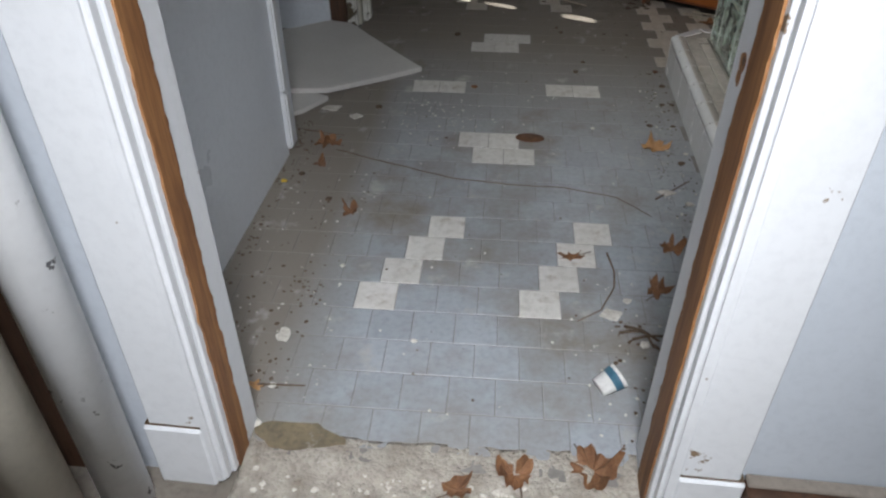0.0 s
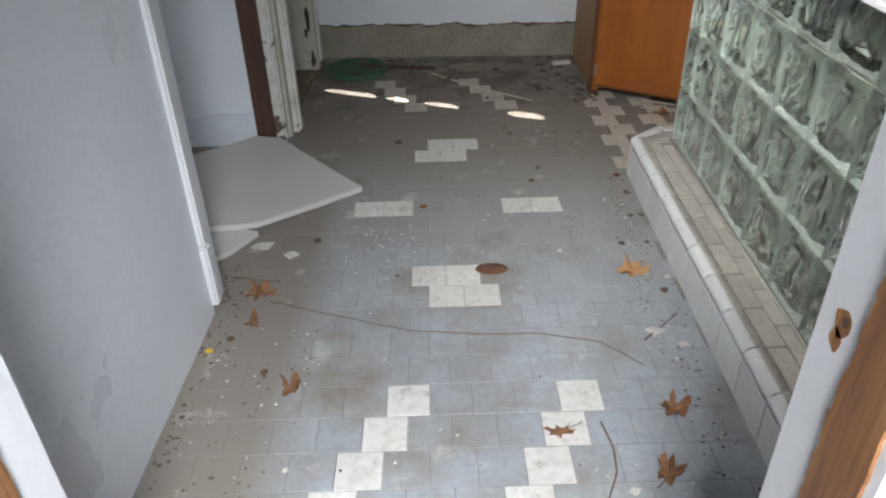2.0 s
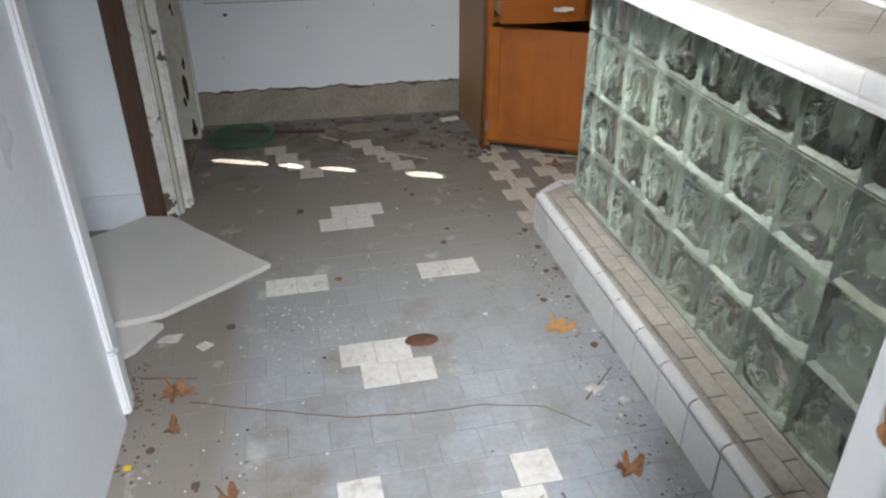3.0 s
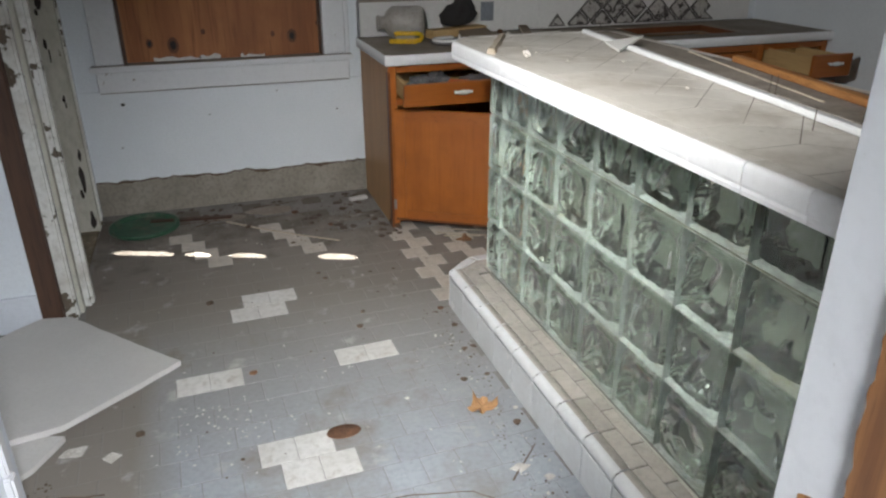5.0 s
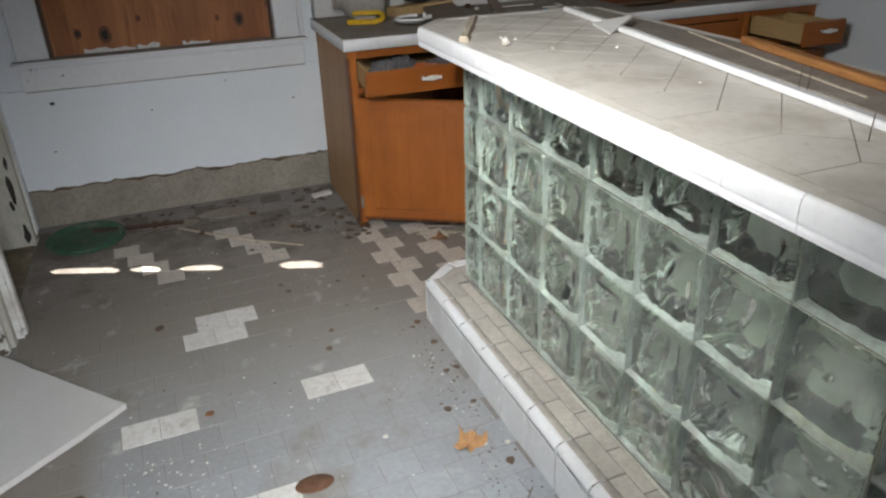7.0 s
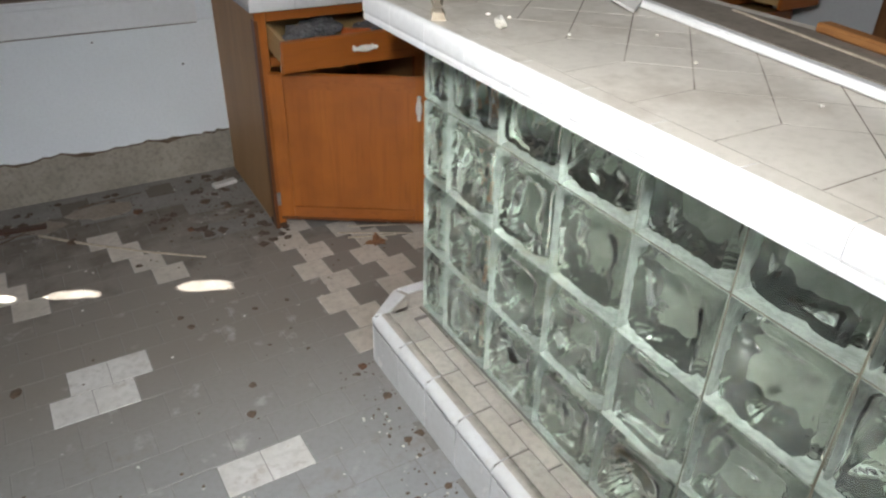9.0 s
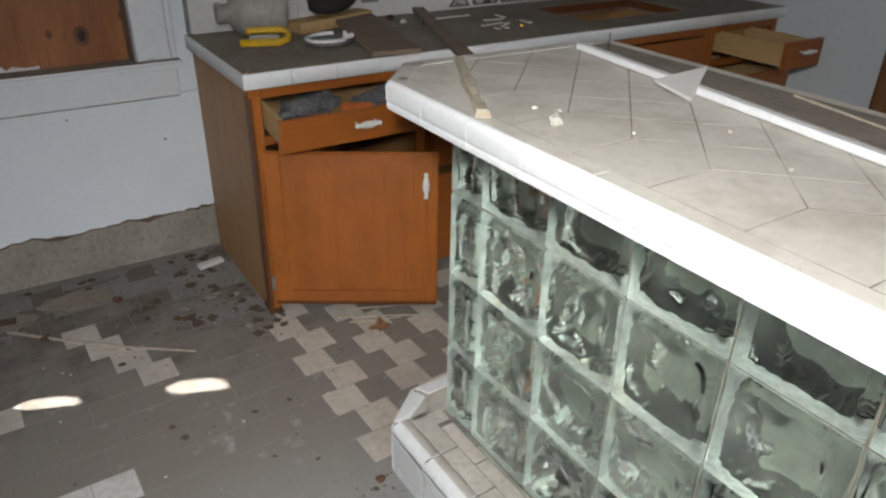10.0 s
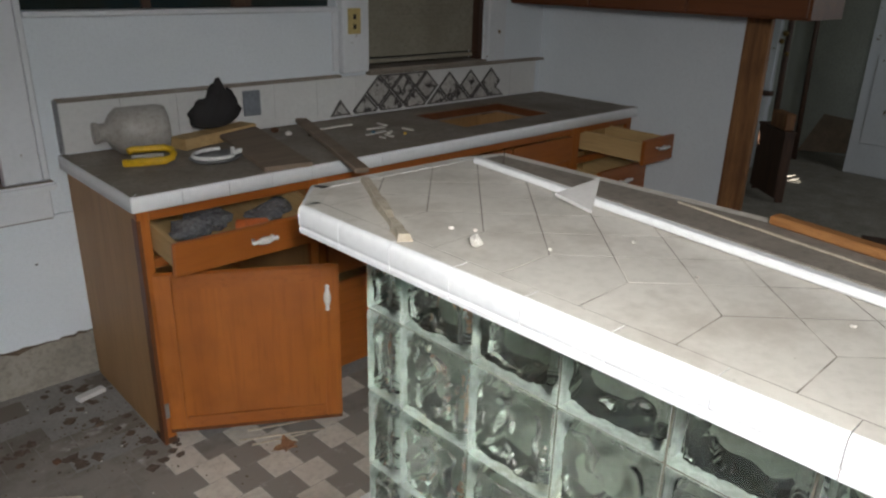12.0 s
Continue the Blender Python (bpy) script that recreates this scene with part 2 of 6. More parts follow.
DUST = (0.205, 0.18, 0.15)
M = {
    "wall": surface("wall_paint", (0.70, 0.745, 0.785), (0.655, 0.70, 0.74), 2.5, 90, 0.55, 0.05, dirt=(0.5, 0.5, 0.49), dirt_at=(0.72, 0.95), dirt_scale=4, grain=0.95),
    # one paint twice: the partition's copy is lightened to make up for weak light
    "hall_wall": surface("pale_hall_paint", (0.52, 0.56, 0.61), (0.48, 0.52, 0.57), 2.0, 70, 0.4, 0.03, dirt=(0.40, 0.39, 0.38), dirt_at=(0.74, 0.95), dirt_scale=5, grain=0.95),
    "partition": surface("lightened_blue_paint", (0.68, 0.72, 0.775), (0.63, 0.67, 0.725), 2.0, 70, 0.30, 0.03, dirt=(0.56, 0.585, 0.615), dirt_at=(0.80, 0.98), dirt_scale=5, grain=0.95),
    "trim": surface("white_trim_paint", (0.68, 0.70, 0.725), (0.645, 0.665, 0.69), 4, 50, 0.38, 0.2, 0.002, chips=(0.20, 0.14, 0.09), chips_at=(0.67, 0.685), chips_scale=13, dirt=(0.55, 0.53, 0.5), dirt_at=(0.72, 0.95), grain=0.95),
    "flaky": surface("flaking_white_paint", (0.70, 0.71, 0.69), (0.60, 0.60, 0.56), 7, 40, 0.6, 0.5, 0.004, chips=(0.10, 0.08, 0.055), chips_at=(0.60, 0.615), chips_scale=10, dirt=(0.33, 0.30, 0.26), dirt_at=(0.5, 0.7)),
    "cream_flaky": surface("flaking_cream_paint", (0.52, 0.52, 0.46), (0.43, 0.42, 0.35), 7, 40, 0.6, 0.5, 0.004, chips=(0.12, 0.10, 0.075), chips_at=(0.66, 0.675), chips_scale=12, dirt=(0.33, 0.29, 0.22), dirt_at=(0.56, 0.74), stretch=(1, 1, 0.5)),
    "grey_tile": surface("grey_floor_tile", (0.35, 0.38, 0.415), (0.32, 0.35, 0.38), 5, 60, 0.36, 0.08, 0.0012, chips=(0.44, 0.425, 0.40), chips_at=(0.60, 0.74), chips_scale=8, dirt=DUST, dirt_at=(0.42, 0.68), dirt_scale=2.3, vary=0.06, drift=True),
    "white_tile": surface("white_floor_tile", (0.64, 0.63, 0.605), (0.56, 0.545, 0.51), 9, 45, 0.42, 0.2, 0.0012, dirt=(0.36, 0.32, 0.27), dirt_at=(0.56, 0.72), dirt_scale=16, vary=0.05),
    "tan_tile": surface("soiled_beige_floor_tile", (0.56, 0.515, 0.45), (0.46, 0.42, 0.36), 9, 45, 0.5, 0.2, 0.0012, dirt=(0.34, 0.31, 0.27), dirt_at=(0.75, 0.9), dirt_scale=12, vary=0.06),
    "soil": surface("dark_damp_leaf_mould", (0.12, 0.085, 0.06), (0.07, 0.05, 0.036), 40, 120, 0.85, 0.5, 0.003),
    "lino": surface("stained_brown_linoleum", (0.22, 0.175, 0.11), (0.13, 0.11, 0.075), 16, 80, 0.7, 0.4, 0.003, dirt=(0.35, 0.33, 0.28), dirt_at=(0.58, 0.7), dirt_scale=20),
    "grout": surface("dusty_floor_mortar", (0.24, 0.23, 0.215), (0.20, 0.19, 0.175), 6, 80, 0.9, 0.4, 0.002),
    "rubble": surface("crumbled_threshold_mortar", (0.46, 0.43, 0.38), (0.28, 0.25, 0.21), 14, 90, 0.95, 1.0, 0.01),
    "concrete": surface("bare_concrete_skirting", (0.31, 0.28, 0.235), (0.22, 0.20, 0.165), 5, 60, 0.85, 0.4, 0.003, dirt=(0.15, 0.12, 0.09), dirt_at=(0.6, 0.8), dirt_scale=6),
    "curb_tile": surface("white_glazed_curb_tile", (0.72, 0.74, 0.75), (0.66, 0.67, 0.67), 6, 60, 0.2, 0.06, 0.001, dirt=(0.38, 0.34, 0.29), dirt_at=(0.60, 0.78), dirt_scale=9, vary=0.05, grain=0.95),
    "curb_top": surface("soiled_curb_top_tile", (0.48, 0.455, 0.41), (0.40, 0.375, 0.33), 8, 60, 0.45, 0.15, 0.001, dirt=(0.26, 0.205, 0.16), dirt_at=(0.58, 0.78), dirt_scale=9, vary=0.09),
    "curb_grout": surface("dark_grey_grout", (0.15, 0.14, 0.13), None, 8, 80, 0.9, 0.3),
    "bar_tile": surface("dusty_cream_bar_tile", (0.63, 0.60, 0.545), (0.57, 0.54, 0.485), 5, 60, 0.34, 0.08, 0.001, dirt=(0.40, 0.365, 0.315), dirt_at=(0.50, 0.80), dirt_scale=5, vary=0.03, grain=0.93, chips=(0.30, 0.26, 0.22), chips_at=(0.70, 0.74), chips_scale=38),
    "bar_grout": surface("brown_bar_grout", (0.20, 0.17, 0.14), None, 8, 80, 0.9, 0.2, dirt=(0.44, 0.405, 0.355), dirt_at=(0.50, 0.58), dirt_scale=6),
    "bar_bare": surface("dusty_bar_back_strip", (0.24, 0.21, 0.18), (0.18, 0.155, 0.13), 5, 60, 0.8, 0.3, dirt=(0.36, 0.32, 0.28), dirt_at=(0.55, 0.75)),
    "nose": surface("white_glazed_edge_tile", (0.80, 0.81, 0.82), (0.76, 0.77, 0.78), 5, 50, 0.16, 0.05, 0.001, dirt=(0.6, 0.58, 0.55), dirt_at=(0.74, 0.95), dirt_scale=8, vary=0.02, grain=0.95),
    "glass": block_glass("wavy_green_block_glass"),
    "edge_coat": surface("pale_green_edge_coat", (0.30, 0.345, 0.315), (0.19, 0.225, 0.20), 30, 60, 0.6, 0.1, dirt=(0.20, 0.185, 0.10), dirt_at=(0.52, 0.75), dirt_scale=4),
    "mortar": surface("dark_block_mortar", (0.17, 0.16, 0.12), (0.10, 0.095, 0.07), 10, 70, 0.9, 0.3),
    "oak": wood("orange_stained_oak", (0.40, 0.125, 0.020), (0.34, 0.10, 0.016), "z", 0.36, 8, coat=0.15, stain=0.6),
    "oak_flat": wood("orange_stained_oak_rail", (0.37, 0.115, 0.02), (0.30, 0.088, 0.016), "x", 0.38, 8, coat=0.1),
    # dark tone for worn edges, and for shade painted onto the wall cabinet
    "oak_dark": wood("shaded_and_worn_oak", (0.16, 0.05, 0.014), (0.11, 0.034, 0.01), "y", 0.45, 8),
    "side_ply": wood("tan_cabinet_side", (0.40, 0.228, 0.098), (0.35, 0.195, 0.082), "z", 0.55, 9),
    "drawer_ply": wood("pale_drawer_wood", (0.52, 0.36, 0.17), (0.42, 0.28, 0.12), "y", 0.6, 10),
    "board": wood("knotty_plywood", (0.38, 0.145, 0.045), (0.24, 0.08, 0.024), "z", 0.6, 9),
    "bare": wood("bare_brown_wood", (0.36, 0.175, 0.065), (0.15, 0.062, 0.024), "z", 0.65, 26),
    "dark_wood": wood("dark_brown_wood", (0.085, 0.042, 0.024), (0.045, 0.022, 0.013), "z", 0.6, 16),
    "timber": wood("orange_timber", (0.44, 0.21, 0.07), (0.27, 0.115, 0.036), "y", 0.6, 16),
    "grey_plank": wood("dusty_brown_plank", (0.26, 0.20, 0.145), (0.19, 0.14, 0.10), "x", 0.8, 14),
    "foam": surface("dirty_white_foam", (0.56, 0.55, 0.53), (0.52, 0.51, 0.49), 4, 90, 0.8, 0.08, 0.001, dirt=(0.36, 0.32, 0.27), dirt_at=(0.64, 0.85), dirt_scale=7, grain=0.96),
    "plaster_chip": surface("plaster_crumb", (0.68, 0.66, 0.61), (0.5, 0.47, 0.42), 30, 120, 0.9, 0.4),
    "brown_chip": surface("brown_crumb", (0.13, 0.09, 0.06), (0.08, 0.055, 0.035), 30, 120, 0.9, 0.4),
    "leaf": surface("dry_brown_leaf", (0.28, 0.14, 0.065), (0.17, 0.08, 0.04), 25, 120, 0.75, 0.5, 0.002, vary=0.25),
    "leaf_pale": surface("pale_orange_leaf", (0.47, 0.27, 0.12), (0.36, 0.19, 0.08), 25, 120, 0.75, 0.5, 0.002),
    "twig": surface("dry_twig", (0.17, 0.12, 0.085), (0.1, 0.07, 0.05), 40, 120, 0.85, 0.4),
    "pale_stick": surface("pale_dry_stick", (0.50, 0.44, 0.35), (0.38, 0.33, 0.25), 40, 120, 0.85, 0.4),
    "rust": surface("rust_brown_disc", (0.15, 0.07, 0.035), (0.09, 0.045, 0.025), 40, 120, 0.9, 0.5),
    "green": surface("green_plastic", (0.035, 0.11, 0.06), (0.02, 0.07, 0.04), 8, 60, 0.5, 0.1, dirt=(0.16, 0.15, 0.12), dirt_at=(0.5, 0.75), dirt_scale=10),
    "milky": surface("milky_plastic", (0.40, 0.38, 0.35), (0.32, 0.30, 0.27), 9, 60, 0.45, 0.1),
    "yellow": surface("yellow_plastic", (0.72, 0.46, 0.02), (0.62, 0.38, 0.02), 9, 60, 0.45, 0.1),
    "grey_metal": surface("dull_grey_metal", (0.34, 0.35, 0.36), (0.25, 0.25, 0.26), 14, 90, 0.42, 0.1, metal=0.7),
    "nail": surface("rusty_nail", (0.14, 0.11, 0.09), None, 40, 100, 0.6, 0.2, metal=0.6),
    "brass": surface("tarnished_brass", (0.30, 0.20, 0.08), (0.12, 0.085, 0.04), 60, 120, 0.45, 0.2, metal=0.9),
    "black": surface("black_cloth", (0.018, 0.017, 0.018), (0.03, 0.028, 0.028), 20, 200, 0.9, 0.6, 0.004),
    "slate": surface("grey_blue_outlet_cover", (0.20, 0.22, 0.25), None, 12, 80, 0.5, 0.1),
    "porcelain": surface("white_porcelain", (0.82, 0.82, 0.80), None, 10, 80, 0.15, 0.0),
    "label_blue": surface("faded_blue_label", (0.03, 0.09, 0.16), (0.06, 0.18, 0.24), 60, 120, 0.45, 0.1),
    "counter_dust": surface("dusty_brown_counter", (0.29, 0.25, 0.205), (0.22, 0.19, 0.155), 5, 70, 0.75, 0.3, dirt=(0.36, 0.33, 0.29), dirt_at=(0.55, 0.8), dirt_scale=6),
    "splash": surface("white_splash_tile", (0.66, 0.66, 0.65), (0.62, 0.62, 0.61), 5, 60, 0.4, 0.05, dirt=(0.5, 0.48, 0.46), dirt_at=(0.72, 0.95), dirt_scale=6, grain=0.95),
    "decor": surface("mottled_grey_white_tile", (0.50, 0.48, 0.45), (0.34, 0.32, 0.30), 20, 60, 0.4, 0.15, chips=(0.045, 0.04, 0.037), chips_at=(0.53, 0.60), chips_scale=24),
    "decor_edge": surface("blackened_tile_edge", (0.05, 0.045, 0.042), (0.10, 0.09, 0.085), 30, 80, 0.5, 0.2),
    "blind": surface("beige_blind_slat", (0.30, 0.28, 0.22), (0.25, 0.23, 0.18), 5, 60, 0.6, 0.05),
    "ivory": surface("yellowed_ivory_plastic", (0.55, 0.43, 0.17), None, 10, 60, 0.4, 0.05),
    "cream": surface("cream_painted_metal", (0.60, 0.57, 0.49), (0.52, 0.49, 0.42), 4, 50, 0.4, 0.1, grain=0.95),
    "pipe": surface("white_painted_pipe", (0.78, 0.80, 0.82), (0.74, 0.76, 0.78), 4, 40, 0.35, 0.15, chips=(0.11, 0.11, 0.12), chips_at=(0.655, 0.665), chips_scale=14, grain=0.95),
    "ceiling": surface("old_ceiling_paint", (0.66, 0.66, 0.64), (0.58, 0.58, 0.55), 2, 60, 0.8, 0.2),
    "hall_floor": surface("dusty_hall_floor", (0.22, 0.20, 0.17), (0.15, 0.13, 0.11), 4, 70, 0.85, 0.4),
    "far_wall": surface("dull_green_wall", (0.36, 0.37, 0.32), (0.29, 0.30, 0.26), 2.5, 60, 0.7, 0.15),
    "dark_glass": surface("dark_teal_glass", (0.015, 0.03, 0.035), (0.03, 0.035, 0.03), 4, 30, 0.12, 0.0),
    "smoke": surface("grey_plastic_bag", (0.17, 0.17, 0.175), (0.09, 0.09, 0.10), 18, 90, 0.25, 0.5, 0.006),
    "orange_can": surface("orange_can_paint", (0.55, 0.13, 0.03), (0.4, 0.1, 0.03), 20, 90, 0.35, 0.1),
    "knot_ring": surface("brown_knot_wood", (0.16, 0.055, 0.02), (0.10, 0.035, 0.014), 30, 90, 0.6, 0.1),
    "glass_backing": surface("grey_green_glass_backing", (0.20, 0.22, 0.19), (0.13, 0.145, 0.12), 5, 50, 0.7, 0.2),
    "lid_dust": surface("brown_dust_in_lid", (0.20, 0.19, 0.155), (0.13, 0.14, 0.105), 12, 70, 0.9, 0.3, dirt=(0.05, 0.10, 0.06), dirt_at=(0.6, 0.75), dirt_scale=9),
    "void": surface("dark_cavity", (0.03, 0.024, 0.02), None, 5, 60, 0.9, 0.2),
}


# ---- builders ----
def part(name, bm, material, parent=None, label=""):
    """Link a bmesh as one mesh object, under a thing or on its own."""
    me = bpy.data.meshes.new(name)
    bm.normal_update()
    bm.to_mesh(me)
    bm.free()
    me.materials.append(M[material])
    ob = new(name, me)
    if parent is not None:
        ob.parent = parent
    if label:
        ob["label"] = label
    return ob


def thing(name, label, category, group="", at=None):
    """An Empty at the base of a thing made of parts."""
    ob = new(name)
    ob.empty_display_size = 0.05
    if at is not None:
        ob.matrix_world = at
    return tagged(ob, label, category, group)


def bm_box(bm, lo, hi, bevel=0.0, seg=1):
    (x0, y0, z0), (x1, y1, z1) = lo, hi
    vs = [bm.verts.new(p) for p in ((x0, y0, z0), (x1, y0, z0), (x1, y1, z0), (x0, y1, z0), (x0, y0, z1), (x1, y0, z1), (x1, y1, z1), (x0, y1, z1))]
    fs = [bm.faces.new([vs[i] for i in q]) for q in ((3, 2, 1, 0), (4, 5, 6, 7), (0, 1, 5, 4), (1, 2, 6, 5), (2, 3, 7, 6), (3, 0, 4, 7))]
    if bevel:
        es = list({e for f in fs for e in f.edges})
        bmesh.ops.bevel(bm, geom=es, offset=bevel, segments=seg, affect="EDGES")
    return bm


def boxes(*items, bevel=0.0, seg=1):
    bm = bmesh.new()
    for lo, hi in items:
        one = bmesh.new()
        bm_box(one, lo, hi, bevel, seg)
        tmp = bpy.data.meshes.new("tmp")
        one.to_mesh(tmp)
        one.free()
        bm.from_mesh(tmp)
        bpy.data.meshes.remove(tmp)
    return bm


def prism(outline, z0, z1, bevel=0.0):
    """An outline in x, y raised from z0 to z1."""
    bm = bmesh.new()
    a = [bm.verts.new((x, y, z0)) for x, y in outline]
    b = [bm.verts.new((x, y, z1)) for x, y in outline]
    n = len(outline)
    top = bm.faces.new(b)
    bm.faces.new(a[::-1])
    for i in range(n):
        bm.faces.new((a[i], a[(i + 1) % n], b[(i + 1) % n], b[i]))
    bmesh.ops.recalc_face_normals(bm, faces=bm.faces)
    if bevel:
        bmesh.ops.bevel(bm, geom=list(top.edges), offset=bevel, segments=2, affect="EDGES")
    return bm


def upright(outline, y0, y1):
    """An outline in x, z carried from y0 to y1."""
    bm = bmesh.new()
    a = [bm.verts.new((x, y0, z)) for x, z in outline]
    b = [bm.verts.new((x, y1, z)) for x, z in outline]
    n = len(outline)
    bm.faces.new(a)
    bm.faces.new(b[::-1])
    for i in range(n):
        bm.faces.new((a[i], b[i], b[(i + 1) % n], a[(i + 1) % n]))
    bmesh.ops.recalc_face_normals(bm, faces=bm.faces)
    return bm


def tube(points, radius, sides=8, taper=1.0):
    """A round bar along points."""
    bm = bmesh.new()
    pts = [Vector(p) for p in points]
    rings = []
    for i, p in enumerate(pts):
        d = (pts[min(i + 1, len(pts) - 1)] - pts[max(i - 1, 0)]).normalized()
        u = d.cross(Vector((0, 0, 1)) if abs(d.z) < 0.9 else Vector((1, 0, 0))).normalized()
        w = d.cross(u)
        r = radius * (1 + (taper - 1) * i / max(1, len(pts) - 1))
        rings.append([bm.verts.new(p + r * (math.cos(2 * math.pi * k / sides) * u + math.sin(2 * math.pi * k / sides) * w)) for k in range(sides)])
    for a, b in zip(rings, rings[1:]):
        for k in range(sides):
            f = bm.faces.new((a[k], a[(k + 1) % sides], b[(k + 1) % sides], b[k]))
            f.smooth = True
    bm.faces.new(rings[0][::-1])
    bm.faces.new(rings[-1])
    bmesh.ops.recalc_face_normals(bm, faces=bm.faces)
    return bm


def lathe(profile, sides=24, squash=1.0):
    """A turned shape from (radius, z) pairs."""
    bm = bmesh.new()
    rings = [[bm.verts.new((r * math.cos(2 * math.pi * k / sides), squash * r * math.sin(2 * math.pi * k / sides), z)) for k in range(sides)] for r, z in profile]
    for a, b in zip(rings, rings[1:]):
        for k in range(sides):
            bm.faces.new((a[k], a[(k + 1) % sides], b[(k + 1) % sides], b[k])).smooth = True
    bm.faces.new(rings[0][::-1])
    bm.faces.new(rings[-1])
    bmesh.ops.recalc_face_normals(bm, faces=bm.faces)
    return bm


def end_caps(bm, ra, rb):
    """Close a run of profile at both ends with faces of their own, and turn all normals outward."""
    for ring in (ra, rb):
        bm.faces.new([bm.verts.new(v.co) for v in ring])
    n = len(ra)
    cen = sum((v.co for v in ra + rb), Vector()) / (2 * n)
    bm.normal_update()
    for f in bm.faces:
        if f.normal.dot(f.calc_center_median() - cen) < 0:
            f.normal_flip()


def structure(name, bm, material, label="", category=""):
    return tagged(part(name, bm, material), label, category, kind="structure")


# ---- the shell of the place ----
ZC = 2.5
# kitchen floor slab and the floors round it
structure("floor", boxes(((-0.72, 2.03, -0.12), (3.27, 5.75, -0.0008)), ((-2.1, 3.24, -0.12), (-0.72, 4.42, -0.0008)), ((-0.95, 4.42, -0.12), (-0.72, 5.75, -0.0008))), "grout", "grey mortar bed of a dusty tiled kitchen floor", "floor")
structure("hall_floor", boxes(((-1.6, -0.1, -0.12), (1.6, 2.03, -0.018))), "hall_floor", "dusty dark floor of the hall before the doorway", "floor")
structure("far_room_floor", boxes(((3.27, 2.2, -0.12), (7.2, 6.4, -0.008))), "concrete", "dull grey floor of the room beyond the kitchen", "floor")
structure("ceiling", boxes(((-2.1, -0.2, ZC), (7.3, 5.76, ZC + 0.12))), "ceiling", "old off-white ceiling over the rooms", "ceiling")

# wall with the doorway in which the walk begins
DL, DR = -0.362, 0.450
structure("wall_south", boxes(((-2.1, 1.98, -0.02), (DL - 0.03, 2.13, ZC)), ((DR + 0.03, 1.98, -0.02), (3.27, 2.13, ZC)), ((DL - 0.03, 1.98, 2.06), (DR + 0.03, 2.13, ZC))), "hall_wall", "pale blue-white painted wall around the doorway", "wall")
door_frame = thing("door_1", "white doorway frame with bare wood where the stop is gone", "doorway")
door_frame["kind"] = "structure"
for side, x in ((-1, DL), (1, DR)):
    n = -side   # towards the opening
    lo, hi = sorted((x, x + side * 0.028))
    part("jamb", boxes(((lo, 1.975, 0), (hi, 2.112 if side < 0 else 2.14, 2.03)), bevel=0.003), "trim", door_frame)
    # stripped strip of raw wood on the reveal, uneven along its edge
    bm = bmesh.new()
    ys = []
    for i in range(220):
        z = i * 2.03 / 219
        wob = 0.007 * noise.noise((z * 6, side * 3.1, 0)) + 0.004 * noise.noise((z * 25, side, 2)) + 0.003 * noise.noise((z * 70, side, 5))
        tear = 0.006 * max(0.0, noise.noise((z * 16, side * 7.7, 4))) + 0.003 * noise.noise((z * 60, side, 8))
        ys.append((z, 1.992 + wob * 0.4 - tear, (2.046 if side < 0 else 2.064) + wob + tear))
    xi, xo = x + n * 0.004, x + side * 0.004
    rows = [[bm.verts.new(p) for p in ((xo, a, z), (xi, a, z), (xi, b, z), (xo, b, z))] for z, a, b in ys]
    for r0, r1 in zip(rows, rows[1:]):
        for k in range(4):
            bm.faces.new((r0[k], r0[(k + 1) % 4], r1[(k + 1) % 4], r1[k]))
    bm.faces.new(rows[0]), bm.faces.new(rows[-1])
    bmesh.ops.recalc_face_normals(bm, faces=bm.faces)
    part("bare_strip", bm, "bare", door_frame, "bare brown wood strip edged with torn paint")
    # flat casing, moulded bead and plinth block
    a, b = sorted((x + side * 0.035, x + side * 0.140))
    part("casing", boxes(((a, 1.958, 0.153), (b, 1.985, 2.12)), bevel=0.003), "trim", door_frame)
    a, b = sorted((x + side * 0.006, x + side * 0.035))
    part("bead", boxes(((a, 1.945, 0.0), (b, 1.978, 2.06)), bevel=0.009, seg=3), "trim", door_frame)
    a, b = sorted((x + side * 0.034, x + side * 0.150))
    part("plinth_block", boxes(((a, 1.950, -0.018), (b, 1.983, 0.150)), bevel=0.004), "trim", door_frame)
    # thin dark strip draws the gap and its shadow line at the wall
    a, b = sorted((x + side * 0.1405, x + side * 0.148))
    part("seam", boxes(((a, 1.972, 0.0), (b - 0.004 if side > 0 else b, 1.9835, 2.14))), "curb_grout", door_frame, "dark strip for the gap and shadow line beside the casing")
for side, x in ((-1, DL), (1, DR)):
    a, b = sorted((x + side * 0.036, x + side * 0.148))
    part("joint", boxes(((a, 1.9575, 0.1502), (b, 1.9840, 0.1528))), "brown_chip", door_frame, "rust-stained joint above the plinth block")
part("head_jamb", boxes(((DL, 1.975, 2.03), (DR, 2.14, 2.058))), "trim", door_frame)
part("head_casing", boxes(((DL - 0.175, 1.955, 2.12), (DR + 0.175, 1.985, 2.25)), bevel=0.003), "trim", door_frame)
